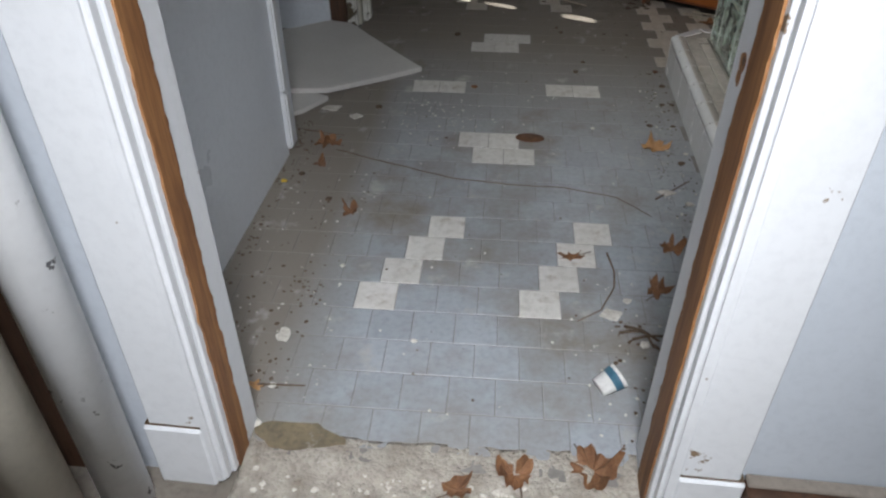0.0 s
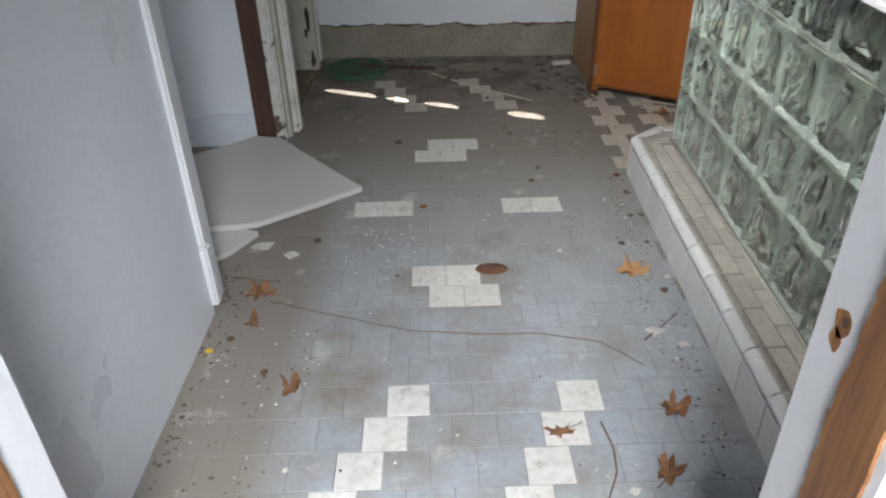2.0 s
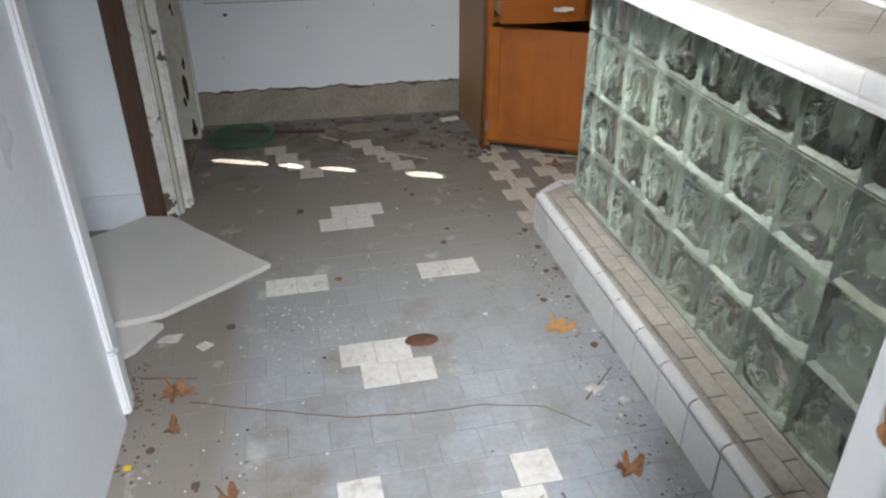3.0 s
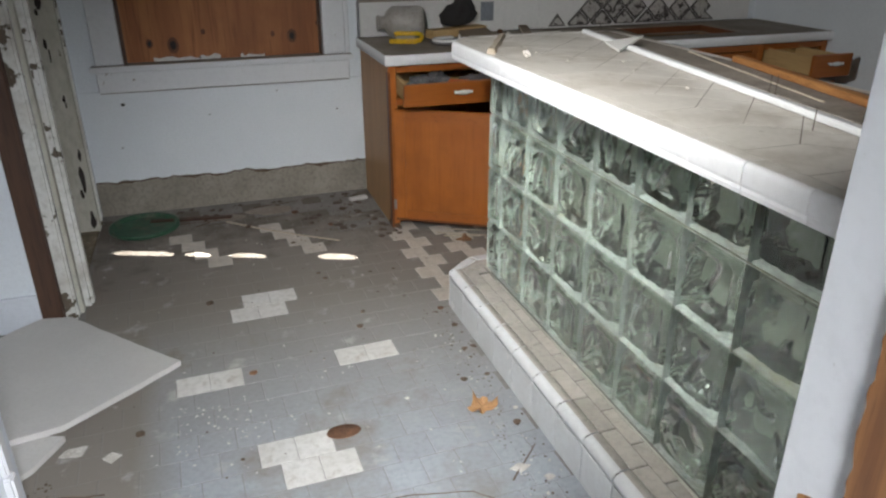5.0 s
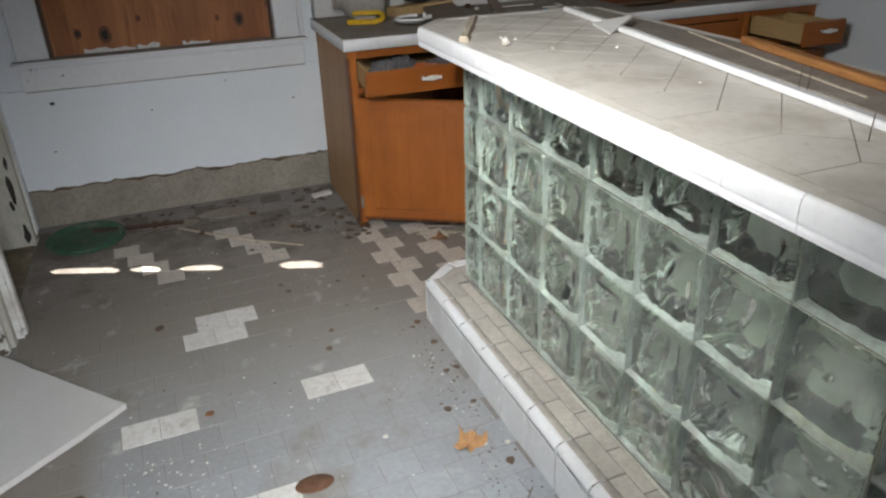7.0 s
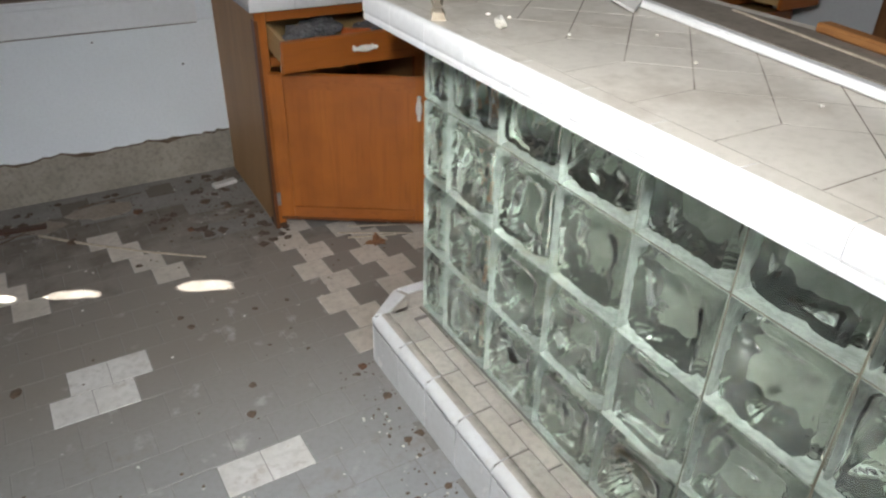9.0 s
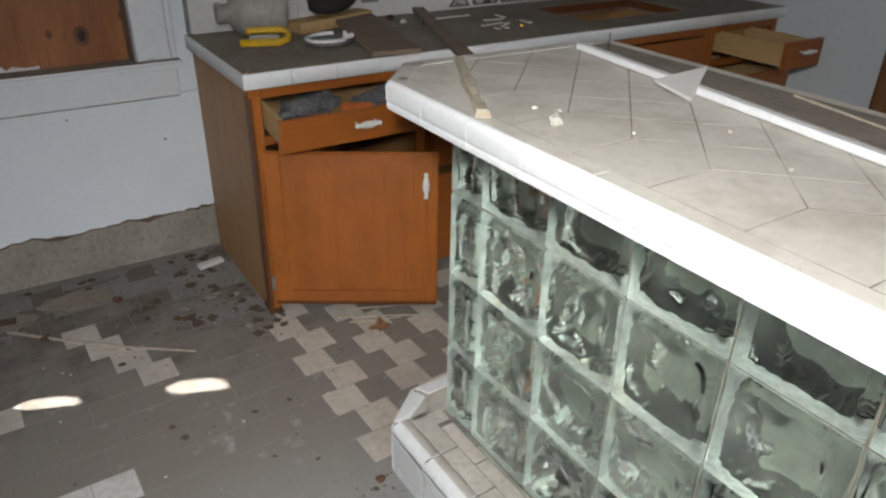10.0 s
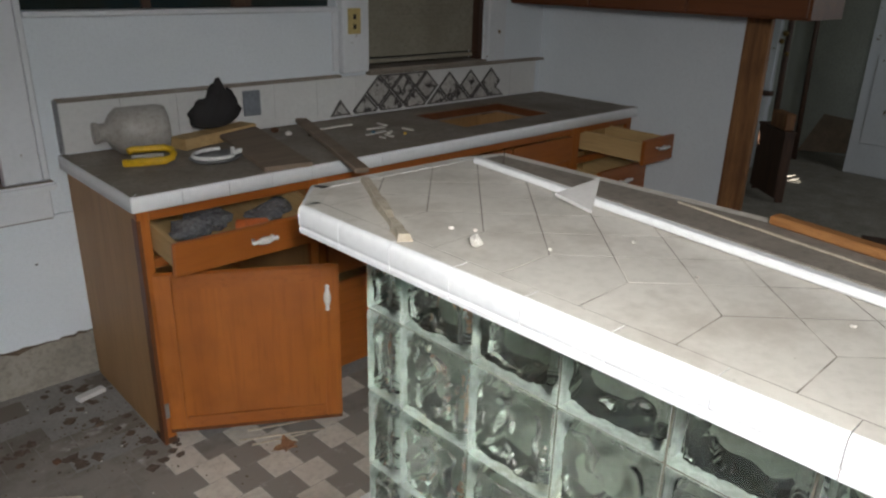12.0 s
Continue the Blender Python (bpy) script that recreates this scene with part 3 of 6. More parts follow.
# paint has come off where a strike plate was screwed on
for cy, cz, ry, rz, mt in ((2.096, 0.864, 0.014, 0.016, "bare"), (2.100, 0.842, 0.010, 0.012, "bare"), (2.092, 0.868, 0.005, 0.006, "dark_wood")):
    bm = bmesh.new()
    pts = [(cy + ry * (1 + 0.5 * noise.noise((a, cz * 40, 0))) * math.cos(a), cz + rz * (1 + 0.5 * noise.noise((a, cz * 40, 7))) * math.sin(a)) for a in [2 * math.pi * i / 14 for i in range(14)]]
    lift = 0.0006 if mt == "bare" else 0.001
    va, vb = [bm.verts.new((DR + 0.002, p, q)) for p, q in pts], [bm.verts.new((DR - lift, p, q)) for p, q in pts]
    bm.faces.new(va), bm.faces.new(vb[::-1])
    for k in range(14):
        bm.faces.new((va[k], vb[k], vb[(k + 1) % 14], va[(k + 1) % 14]))
    bmesh.ops.recalc_face_normals(bm, faces=bm.faces)
    part("paint_loss", bm, mt, door_frame, "brown bare wood showing through chipped paint")
# hall: dark broken baseboards and closing walls with a window
structure("baseboard", boxes(((DR + 0.153, 1.93, -0.018), (1.6, 1.978, 0.145)), bevel=0.006), "dark_wood", "dark brown broken baseboard in the hall", "baseboard")
structure("trim", boxes(((DR + 0.153, 1.950, 0.146), (1.6, 1.976, 0.156)), bevel=0.003), "bar_bare", "torn paint ledge above the baseboard", "trim")
structure("wall_hall_panel", boxes(((-1.6, 1.962, -0.018), (DL - 0.20, 1.978, 1.3))), "dark_wood", "dark brown wooden wall panel in the hall", "wall")
structure("wall_hall", boxes(((-1.72, -0.15, -0.02), (-1.6, 1.98, ZC)), ((1.6, -0.15, -0.02), (1.72, 1.98, ZC)), ((-1.6, -0.12, -0.02), (1.6, 0.0, ZC))), "wall", "plain white painted walls that close the hall", "wall")
pipe = part("pipe", tube([(-0.555, 1.90, -0.018), (-0.555, 1.90, 1.2), (-0.555, 1.90, ZC)], 0.046, 20), "pipe")
tagged(pipe, "white painted vertical pipe with chipped paint beside doorway", "pipe")
post = part("pole", tube([(-0.632, 1.80, -0.018), (-0.632, 1.80, 1.0), (-0.632, 1.80, ZC)], 0.056, 20), "cream")
tagged(post, "cream painted round upright pole in the hall", "pole")

# partition on the left, with a split white corner trim
structure("wall_partition", boxes(((-0.74, 2.13, -0.006), (-0.622, 3.24, ZC))), "partition", "smooth pale blue-grey painted partition wall", "wall")
trim_l = thing("trim_partition", "cracked white corner trim at the partition's end", "trim")
trim_l["kind"] = "structure"
part("upper_trim", boxes(((-0.745, 3.235, 0.232), (-0.606, 3.275, ZC)), bevel=0.006, seg=2), "trim", trim_l)
part("lower_trim", boxes(((-0.740, 3.232, 0.03), (-0.602, 3.272, 0.228)), bevel=0.006, seg=2), "trim", trim_l)
part("side_trim", boxes(((-0.745, 3.277, 0.0), (-0.622, 3.345, ZC)), bevel=0.004), "partition", trim_l)
structure("wall_alcove_south", boxes(((-2.1, 3.12, -0.006), (-0.745, 3.24, ZC))), "wall", "white painted side wall of the alcove", "wall")
# alcove's far wall with its baseboard, end wall with an added, unseen opening
structure("wall_alcove_north", boxes(((-2.1, 4.42, -0.006), (-0.757, 4.53, ZC))), "wall", "white painted wall facing the alcove", "wall")
bb = structure("baseboard_alcove", boxes(((-2.0, 4.405, 0.0), (-0.757, 4.418, 0.128)), ((-2.0, 4.396, 0.128), (-0.757, 4.418, 0.145)), bevel=0.003), "partition", "pale blue painted baseboard with dark edge line", "baseboard")
structure("wall_alcove_west", boxes(((-2.1, 3.24, -0.006), (-1.98, 3.4, ZC)), ((-2.1, 4.3, -0.006), (-1.98, 4.42, ZC)), ((-2.1, 3.4, -0.006), (-1.98, 4.3, 0.9)), ((-2.1, 3.4, 2.1), (-1.98, 4.3, ZC))), "wall", "white painted end wall of the alcove with an added, unseen opening", "wall")

# west wall: brown jamb, flaking casings, recessed outer door of boards
structure("wall_west", boxes(((-0.95, 4.53, -0.006), (-0.74, 4.60, ZC)), ((-0.95, 5.42, -0.006), (-0.74, 5.75, ZC)), ((-0.95, 4.60, 2.05), (-0.74, 5.42, ZC))), "wall", "white painted west wall around the outer door", "wall")
dw = thing("door_2", "white flaking side doorway with a boarded, recessed door", "doorway")
dw["kind"] = "structure"
part("brown_jamb", boxes(((-0.757, 4.405, 0.0), (-0.684, 4.445, ZC)), bevel=0.004), "dark_wood", dw, "dark brown stripped wooden upright")
part("near_casing", boxes(((-0.74, 4.447, 0.0), (-0.642, 4.495, 2.2)), bevel=0.008, seg=2), "flaky", dw)
part("near_groove", boxes(((-0.74, 4.497, 0.0), (-0.630, 4.540, 2.2)), bevel=0.003), "cream_flaky", dw)
part("near_bead", boxes(((-0.735, 4.542, 0.0), (-0.598, 4.60, 2.2)), bevel=0.012, seg=2), "flaky", dw)
part("near_reveal", boxes(((-0.80, 4.602, 0.0), (-0.66, 4.63, 2.05)), bevel=0.003), "flaky", dw)
part("far_reveal", boxes(((-0.80, 5.380, 0.0), (-0.652, 5.42, 2.05)), bevel=0.004), "cream_flaky", dw, "cream paint flaking off in dark patches")
rng = random.Random(77)
for cx, cz, w, h in ((-0.712, 1.09, 0.014, 0.030), (-0.725, 1.05, 0.009, 0.016), (-0.716, 0.915, 0.008, 0.022), (-0.708, 0.865, 0.004, 0.040), (-0.690, 0.66, 0.007, 0.020), (-0.686, 0.635, 0.004, 0.016), (-0.676, 0.40, 0.008, 0.030), (-0.684, 0.28, 0.012, 0.060), (-0.70, 0.20, 0.008, 0.03), (-0.675, 0.06, 0.014, 0.05), (-0.72, 1.25, 0.012, 0.05)):
    part("paint_loss", upright([(cx + w * (0.6 + 0.7 * rng.random()) * math.cos(a), cz + h * (0.6 + 0.7 * rng.random()) * math.sin(a)) for a in [2 * math.pi * i / 9 for i in range(9)]], 5.3785, 5.3808), "void", dw, "dark patch where paint has fallen off")
part("far_bead", boxes(((-0.735, 5.425, 0.0), (-0.645, 5.455, 2.2)), bevel=0.009, seg=2), "flaky", dw)
part("far_casing", boxes(((-0.74, 5.457, 0.0), (-0.676, 5.525, 2.2)), bevel=0.006), "flaky", dw)
part("corner_strip", boxes(((-0.74, 5.530, 0.0), (-0.660, 5.575, 2.2)), bevel=0.008, seg=2), "partition", dw)
part("groove", boxes(((-0.74, 5.5255, 0.0), (-0.70, 5.5295, 2.2))), "void", dw)
part("threshold", boxes(((-0.80, 4.63, -0.005), (-0.66, 5.378, 0.006)), bevel=0.003), "lino", dw, "brown stained threshold board")
# door boards part at a crack; added, unseen cleats cut its sun into spots
part("door_board", boxes(((-0.835, 4.60, 0.0), (-0.805, 5.145, 2.05))), "dark_wood", dw)
part("door_board", boxes(((-0.835, 5.205, 0.0), (-0.805, 5.42, 0.95))), "dark_wood", dw)
part("door_board", boxes(((-0.835, 5.222, 0.951), (-0.805, 5.42, 2.05))), "dark_wood", dw)
for z0, z1 in ((0.0, 0.23), (0.487, 0.515), (0.632, 0.69), (0.85, 1.045), (1.20, 2.05)):
    part("cleat", boxes(((-0.846, 5.135, z0), (-0.8355, 5.240, z1))), "dark_wood", dw)
# added triangles, unseen, round off the corners of each gap and its spot
for z0, z1 in ((0.23, 0.487), (0.515, 0.632), (0.69, 0.85), (1.045, 1.20)):
    for zc, sz in ((z0, 1), (z1, -1)):
        for yc, sy in ((5.145, 1), (5.205 if z1 < 1 else 5.222, -1)):
            bm = bmesh.new()
            tri = [(yc - 0.004 * sy, zc - 0.004 * sz), (yc + 0.030 * sy, zc - 0.004 * sz), (yc + 0.014 * sy, zc + 0.016 * sz), (yc - 0.004 * sy, zc + 0.05 * sz)]
            va = [bm.verts.new((-0.8352, a, b)) for a, b in tri]
            vb = [bm.verts.new((-0.8302, a, b)) for a, b in tri]
            bm.faces.new(va), bm.faces.new(vb[::-1])
            for k in range(4):
                bm.faces.new((va[k], vb[k], vb[(k + 1) % 4], va[(k + 1) % 4]))
            bmesh.ops.recalc_face_normals(bm, faces=bm.faces)
            part("splinter", bm, "dark_wood", dw)

# north wall: concrete below, plaster above, three window openings
NY = 5.60
structure("wall_north", boxes(((-0.95, NY, -0.12), (-0.43, 5.75, ZC)), ((-0.43, NY, -0.12), (0.55, 5.75, 0.77)), ((-0.43, NY, 2.1), (0.55, 5.75, ZC)), ((0.55, NY, -0.12), (0.69, 5.75, ZC)),
          ((0.69, NY, -0.12), (1.9, 5.75, 1.31)), ((0.69, NY, 2.1), (1.9, 5.75, ZC)), ((1.9, NY, -0.12), (2.05, 5.75, ZC)), ((2.05, NY, -0.12), (2.8, 5.75, 1.03)), ((2.05, NY, 2.1), (2.8, 5.75, ZC)), ((2.8, NY, -0.12), (3.38, 5.75, ZC))), "wall", "white painted kitchen wall with window openings", "wall")
structure("skirting", boxes(((-0.74, 5.588, -0.006), (0.76, 5.598, 0.21))), "concrete", "bare grey concrete band where the baseboard is gone", "skirting")
rng = random.Random(5)
edge = []
x, z = -0.672, 0.185
while x < 0.755:
    edge.append((x, z + rng.uniform(-0.006, 0.006) + 0.012 * noise.noise((x * 5, 0.4, 0))))
    x += rng.uniform(0.012, 0.04)
edge.append((0.755, 0.185))
structure("plaster", upright([(-0.672, 0.645)] + edge + [(0.755, 0.645)], 5.578, 5.588), "wall", "white plaster layer with a ragged broken lower edge", "plaster")
crack = [(px, pz - 0.007 - 0.035 * max(0.0, noise.noise((px * 9, 2, 0))) - 0.01 * abs(noise.noise((px * 40, 5, 0)))) for px, pz in edge]
structure("plaster_edge", upright(list(edge) + crack[::-1], 5.583, 5.588), "brown_chip", "dark torn edge under the plaster", "plaster")

wall_n = bpy.data.objects["wall_north"]
for nx, nz, nr in ((-0.466, 0.578, 0.011), (-0.505, 0.36, 0.005), (0.29, 0.60, 0.004), (-0.06, 0.50, 0.004), (0.60, 0.48, 0.005)):
    part("paint_nick", upright([(nx + nr * math.cos(a) * (1 + 0.4 * noise.noise((a, nx * 9, 0))), nz + 0.7 * nr * math.sin(a)) for a in [2 * math.pi * i / 9 for i in range(9)]], 5.5772, 5.5785), "void", wall_n, "small dark nick in the plaster")

win1 = thing("window_1", "boarded window with knotty plywood in a white frame", "window")
win1["kind"] = "structure"
part("board", boxes(((-0.428, 5.625, 0.765), (0.548, 5.64, 2.1))), "board", win1, "knotty orange plywood board")
for kx, kz, kr in ((-0.30, 0.858, 0.020), (-0.19, 0.846, 0.034), (-0.04, 0.905, 0.013), (0.397, 0.866, 0.030), (0.30, 0.88, 0.013), (0.533, 0.925, 0.012), (-0.31, 1.12, 0.012), (0.05, 1.10, 0.012), (0.13, 1.22, 0.02)):
    for q, (r, mt) in enumerate(((kr, "knot_ring"), (kr * 0.55, "void"))):
        if kr < 0.015 and q:
            continue
        part("knot", upright([(kx + r * 0.8 * math.cos(a) * (1 + 0.15 * noise.noise((a, kx * 9, 0))), kz + r * 1.15 * math.sin(a)) for a in [2 * math.pi * i / 16 for i in range(16)]], 5.6245 - 0.0004 * q, 5.6262), mt, win1, "dark round knot")
part("left_casing", boxes(((-0.555, 5.565, 0.772), (-0.430, 5.599, 2.2)), bevel=0.004), "trim", win1)
part("right_casing", boxes(((0.550, 5.565, 0.772), (0.665, 5.599, 2.2)), bevel=0.004), "trim", win1)
part("right_band", boxes(((0.667, 5.570, 0.772), (0.688, 5.599, 2.2)), bevel=0.004), "trim", win1)
part("window_sill", boxes(((-0.585, 5.535, 0.742), (0.700, 5.624, 0.770)), bevel=0.008, seg=2), "trim", win1)
part("sill_dust", boxes(((-0.575, 5.541, 0.7702), (0.690, 5.564, 0.7715)), ((-0.428, 5.5645, 0.7702), (0.548, 5.624, 0.7715))), "counter_dust", win1, "brown dust lying on the sill")
# brown strips draw the crack and the shadow lines below sill and apron
part("seam", boxes(((-0.557, 5.5625, 0.7385), (0.677, 5.577, 0.7425)), ((-0.555, 5.5665, 0.637), (0.675, 5.5775, 0.6405))), "brown_chip", win1, "dark seam and painted shadow lines under sill and apron")
part("apron", boxes(((-0.560, 5.562, 0.640), (0.680, 5.578, 0.740)), bevel=0.004), "trim", win1)
part("inner_stop", boxes(((-0.43, 5.60, 0.772), (-0.414, 5.624, 2.1)), ((0.534, 5.60, 0.772), (0.548, 5.624, 2.1))), "dark_wood", win1)
bm = bmesh.new()
for x0, x1, h in ((-0.29, 0.03, 0.035), (0.13, 0.25, 0.025)):
    pts = [(x0, 0.771)] + [(x0 + (x1 - x0) * i / 11, 0.771 + h * (0.5 + 0.7 * noise.noise((i * 0.7, x0 * 9, 0)))) for i in range(12)] + [(x1, 0.771)]
    piece = upright(pts, 5.6235, 5.6245)
    tmp = bpy.data.meshes.new("tmp")
    piece.to_mesh(tmp), piece.free()
    bm.from_mesh(tmp)
    bpy.data.meshes.remove(tmp)
part("paint_scrap", bm, "flaky", win1, "scraps of torn white paint")
win2 = thing("window_2", "dark teal window pane above a white panel", "window")
win2["kind"] = "structure"
part("pane", boxes(((0.70, 5.66, 1.31), (1.9, 5.668, 2.1))), "dark_glass", win2)
part("mullion", boxes(((1.10, 5.645, 1.31), (1.13, 5.66, 2.1)), ((1.45, 5.645, 1.31), (1.53, 5.66, 2.1))), "dark_wood", win2)
part("ledge", boxes(((0.69, 5.575, 1.295), (1.9, 5.66, 1.315)), bevel=0.004), "trim", win2)
part("panel_stile", boxes(((1.87, 5.582, 1.05), (1.9, 5.598, 1.294)), bevel=0.003), "trim", win2)
win3 = thing("window_3", "kitchen window covered by a beige slatted blind", "window")
win3["kind"] = "structure"
part("left_post", boxes(((1.905, 5.56, 1.04), (2.045, 5.599, 2.2)), bevel=0.004), "trim", win3)
part("right_post", boxes(((2.805, 5.56, 1.04), (2.93, 5.599, 2.2)), bevel=0.004), "trim", win3)
part("dark_stop", boxes(((2.772, 5.60, 1.04), (2.80, 5.66, 2.1))), "dark_wood", win3)
part("window_sill", boxes(((2.05, 5.56, 1.036), (2.8, 5.70, 1.05)), bevel=0.003), "counter_dust", win3)
part("back_pane", boxes(((2.05, 5.70, 1.03), (2.8, 5.705, 2.1))), "dark_glass", win3)
for i in range(40):
    bm = boxes(((2.06, -0.011, -0.0008), (2.768, 0.011, 0.0008)))
    bmesh.ops.rotate(bm, verts=bm.verts, matrix=Matrix.Rotation(radians(62), 3, "X"))
    bmesh.ops.translate(bm, verts=bm.verts, vec=(0, 5.645, 1.10 + 0.0185 * i))
    part("slat", bm, "blind", win3)
part("bottom_rail", boxes(((2.06, 5.635, 1.062), (2.768, 5.66, 1.082)), bevel=0.003), "blind", win3)

# east side of the kitchen
structure("wall_east", boxes(((3.27, 4.45, -0.006), (3.38, 5.6, ZC)), ((3.27, 2.13, -0.006), (3.38, 3.3, ZC)), ((3.27, 3.3, 2.05), (3.38, 4.45, ZC))), "wall", "grey-white east wall with a wide opening", "wall")
op = tagged(part("trim_opening", boxes(((3.265, 4.335, 0.0), (3.30, 4.448, 2.05)), bevel=0.003), "bare"), "tan raw wood post at the opening's edge", "post", kind="structure")
# unseen wall, added outside to block the sun from the alcove opening
structure("wall_neighbour", boxes(((-3.7, 2.2, -0.3), (-3.5, 5.4, 4.6))), "far_wall", "plain added wall that keeps the sun off the alcove opening", "wall")
structure("wall_far_north", boxes(((3.38, NY, -0.12), (7.2, 5.75, 0.95)), ((3.38, NY, 2.1), (7.2, 5.75, ZC)), ((5.1, NY, 0.95), (7.2, 5.75, 2.1))), "far_wall", "dull green-grey north wall of the room beyond", "wall")
# made-up board, out of view, with holes that cast four small sun spots
holes = []
for sx, sy in ((6.075, 5.224), (5.96, 5.15), (5.86, 5.08), (5.79, 5.03)):
    k = (5.66 - sy) / 0.385
    holes.append((sx - k, k * 1.0715 * math.tan(radians(SUN_EL))))
holes.sort()
shut, edge_x = [], 3.38
for hx, hz in holes:
    shut += [((edge_x, 5.657, 0.95), (hx - 0.06, 5.663, 2.1)), ((hx - 0.06, 5.657, 0.95), (hx + 0.06, 5.663, hz - 0.04)), ((hx - 0.06, 5.657, hz + 0.04), (hx + 0.06, 5.663, 2.1))]
    edge_x = hx + 0.06
shut.append(((edge_x, 5.657, 0.95), (5.1, 5.663, 2.1)))
structure("window_4", boxes(*shut), "dark_wood", "dark unseen board with holes, added to shape sun spots", "window")
# the gap in the south side is added to let fill light in
structure("wall_far_room", boxes(((7.1, 2.2, -0.01), (7.2, 5.6, ZC)), ((3.38, 2.2, -0.01), (4.6, 2.3, ZC)), ((5.8, 2.2, -0.01), (7.1, 2.3, ZC)), ((4.6, 2.2, -0.01), (5.8, 2.3, 1.0)), ((4.6, 2.2, 2.1), (5.8, 2.3, ZC))), "far_wall", "dull green-grey walls of the room beyond", "wall")


# ---- the glass-block bar ----
GX = 0.893
BY0, BY1 = 2.135, 4.08
curb = thing("curb", "white tiled curb under the glass-block bar", "curb")
CX, CT = 0.752, 0.156
core = [(CX + 0.008, BY0), (GX + 0.14, BY0), (GX + 0.14, 4.195), (0.865, 4.195), (CX + 0.008, 4.11)]
part("curb_core", prism(core, -0.004, CT - 0.006), "curb_grout", curb)
pitch = 0.152
y = 4.105
while y - pitch > BY0:
    y0, y1 = y - pitch + 0.0025, y - 0.0025
    bm = bmesh.new()
    v = [bm.verts.new(p) for p in ((CX, y0, 0.0), (CX, y1, 0.0), (CX, y1, 0.118), (CX, y0, 0.118))]
    w = [bm.verts.new((p.co.x + 0.008, p.co.y, p.co.z)) for p in v]
    bm.faces.new(v[::-1]), bm.faces.new(w)
    for k in range(4):
        bm.faces.new((v[k], v[(k + 1) % 4], w[(k + 1) % 4], w[k]))
    bmesh.ops.recalc_face_normals(bm, faces=bm.faces)
    part("face_tile", bm, "curb_tile", curb)
    # bullnose along the edge
    bm = bmesh.new()
    arc = [(CX + 0.046, CT), (CX + 0.024, CT), (CX + 0.008, CT - 0.006), (CX - 0.001, CT - 0.016), (CX - 0.001, CT - 0.032)]
    ra = [bm.verts.new((px, y0, pz)) for px, pz in arc] + [bm.verts.new((CX + 0.046, y0, CT - 0.032))]
    rb = [bm.verts.new((p.co.x, y1, p.co.z)) for p in ra]
    for k in range(6):
        f = bm.faces.new((ra[k], ra[(k + 1) % 6], rb[(k + 1) % 6], rb[k]))
        f.smooth = k < 4
        f.material_index = 1 if k == 0 else 0
    end_caps(bm, ra, rb)
    part("bullnose_tile", bm, "curb_tile", curb).data.materials.append(M["curb_top"])
    part("top_tile", boxes(((CX + 0.050, y0, CT - 0.006), (GX - 0.043, y1, CT - 0.001)), bevel=0.0015), "curb_top", curb)
    part("top_tile", boxes(((GX - 0.040, y0 - 0.07, CT - 0.006), (GX + 0.002, y1 - 0.07, CT - 0.002)), bevel=0.0015), "curb_top", curb)
    y -= pitch
# mitred end of the curb
part("end_face_tile", prism([(CX, 4.108), (CX + 0.008, 4.104), (0.868, 4.192), (0.863, 4.20)], 0.0, 0.120), "curb_tile", curb)
part("end_face_tile", prism([(0.866, 4.201), (0.868, 4.193), (1.03, 4.193), (1.03, 4.201)], 0.0, 0.120), "curb_tile", curb)
part("end_bullnose", prism([(CX, 4.108), (CX + 0.046, 4.092), (0.886, 4.152), (0.865, 4.201)], CT - 0.030, CT, 0.006), "curb_tile", curb)
part("end_bullnose", prism([(0.868, 4.202), (0.889, 4.153), (1.03, 4.153), (1.03, 4.202)], CT - 0.030, CT, 0.006), "curb_tile", curb)
part("end_bed", prism([(CX + 0.02, 4.05), (1.03, 4.05), (1.03, 4.185), (0.872, 4.185), (CX + 0.02, 4.10)], CT - 0.020, CT - 0.0032), "curb_top", curb)
part("end_top_tile", prism([(CX + 0.05, 4.088), (GX - 0.042, 4.088), (GX - 0.01, 4.146), (0.89, 4.148)], CT - 0.006, CT - 0.001), "curb_top", curb)
part("end_top_tile", prism([(GX - 0.036, 4.086), (1.03, 4.086), (1.03, 4.148), (GX - 0.005, 4.148)], CT - 0.006, CT - 0.001), "curb_top", curb)
part("sealant", tube([(GX - 0.003, BY0 + 0.01, CT + 0.002), (GX - 0.003, 3.1, CT + 0.002), (GX - 0.003, 4.078, CT + 0.002)], 0.004, 6), "cream_flaky", curb, "cream bead of sealant")

glass_wall = thing("glass_block_wall", "low wall of wavy green-tinted glass blocks", "glass wall")
PITCH, DEPTH, J = 0.2045, 0.098, 0.0055
col_edges = [BY1, BY1 - 0.112]
while col_edges[-1] - PITCH > BY0 - 0.02:
    col_edges.append(col_edges[-1] - PITCH)
row_edges = [CT + 0.003 + PITCH * k for k in range(5)]
row_edges[-1] -= 0.006


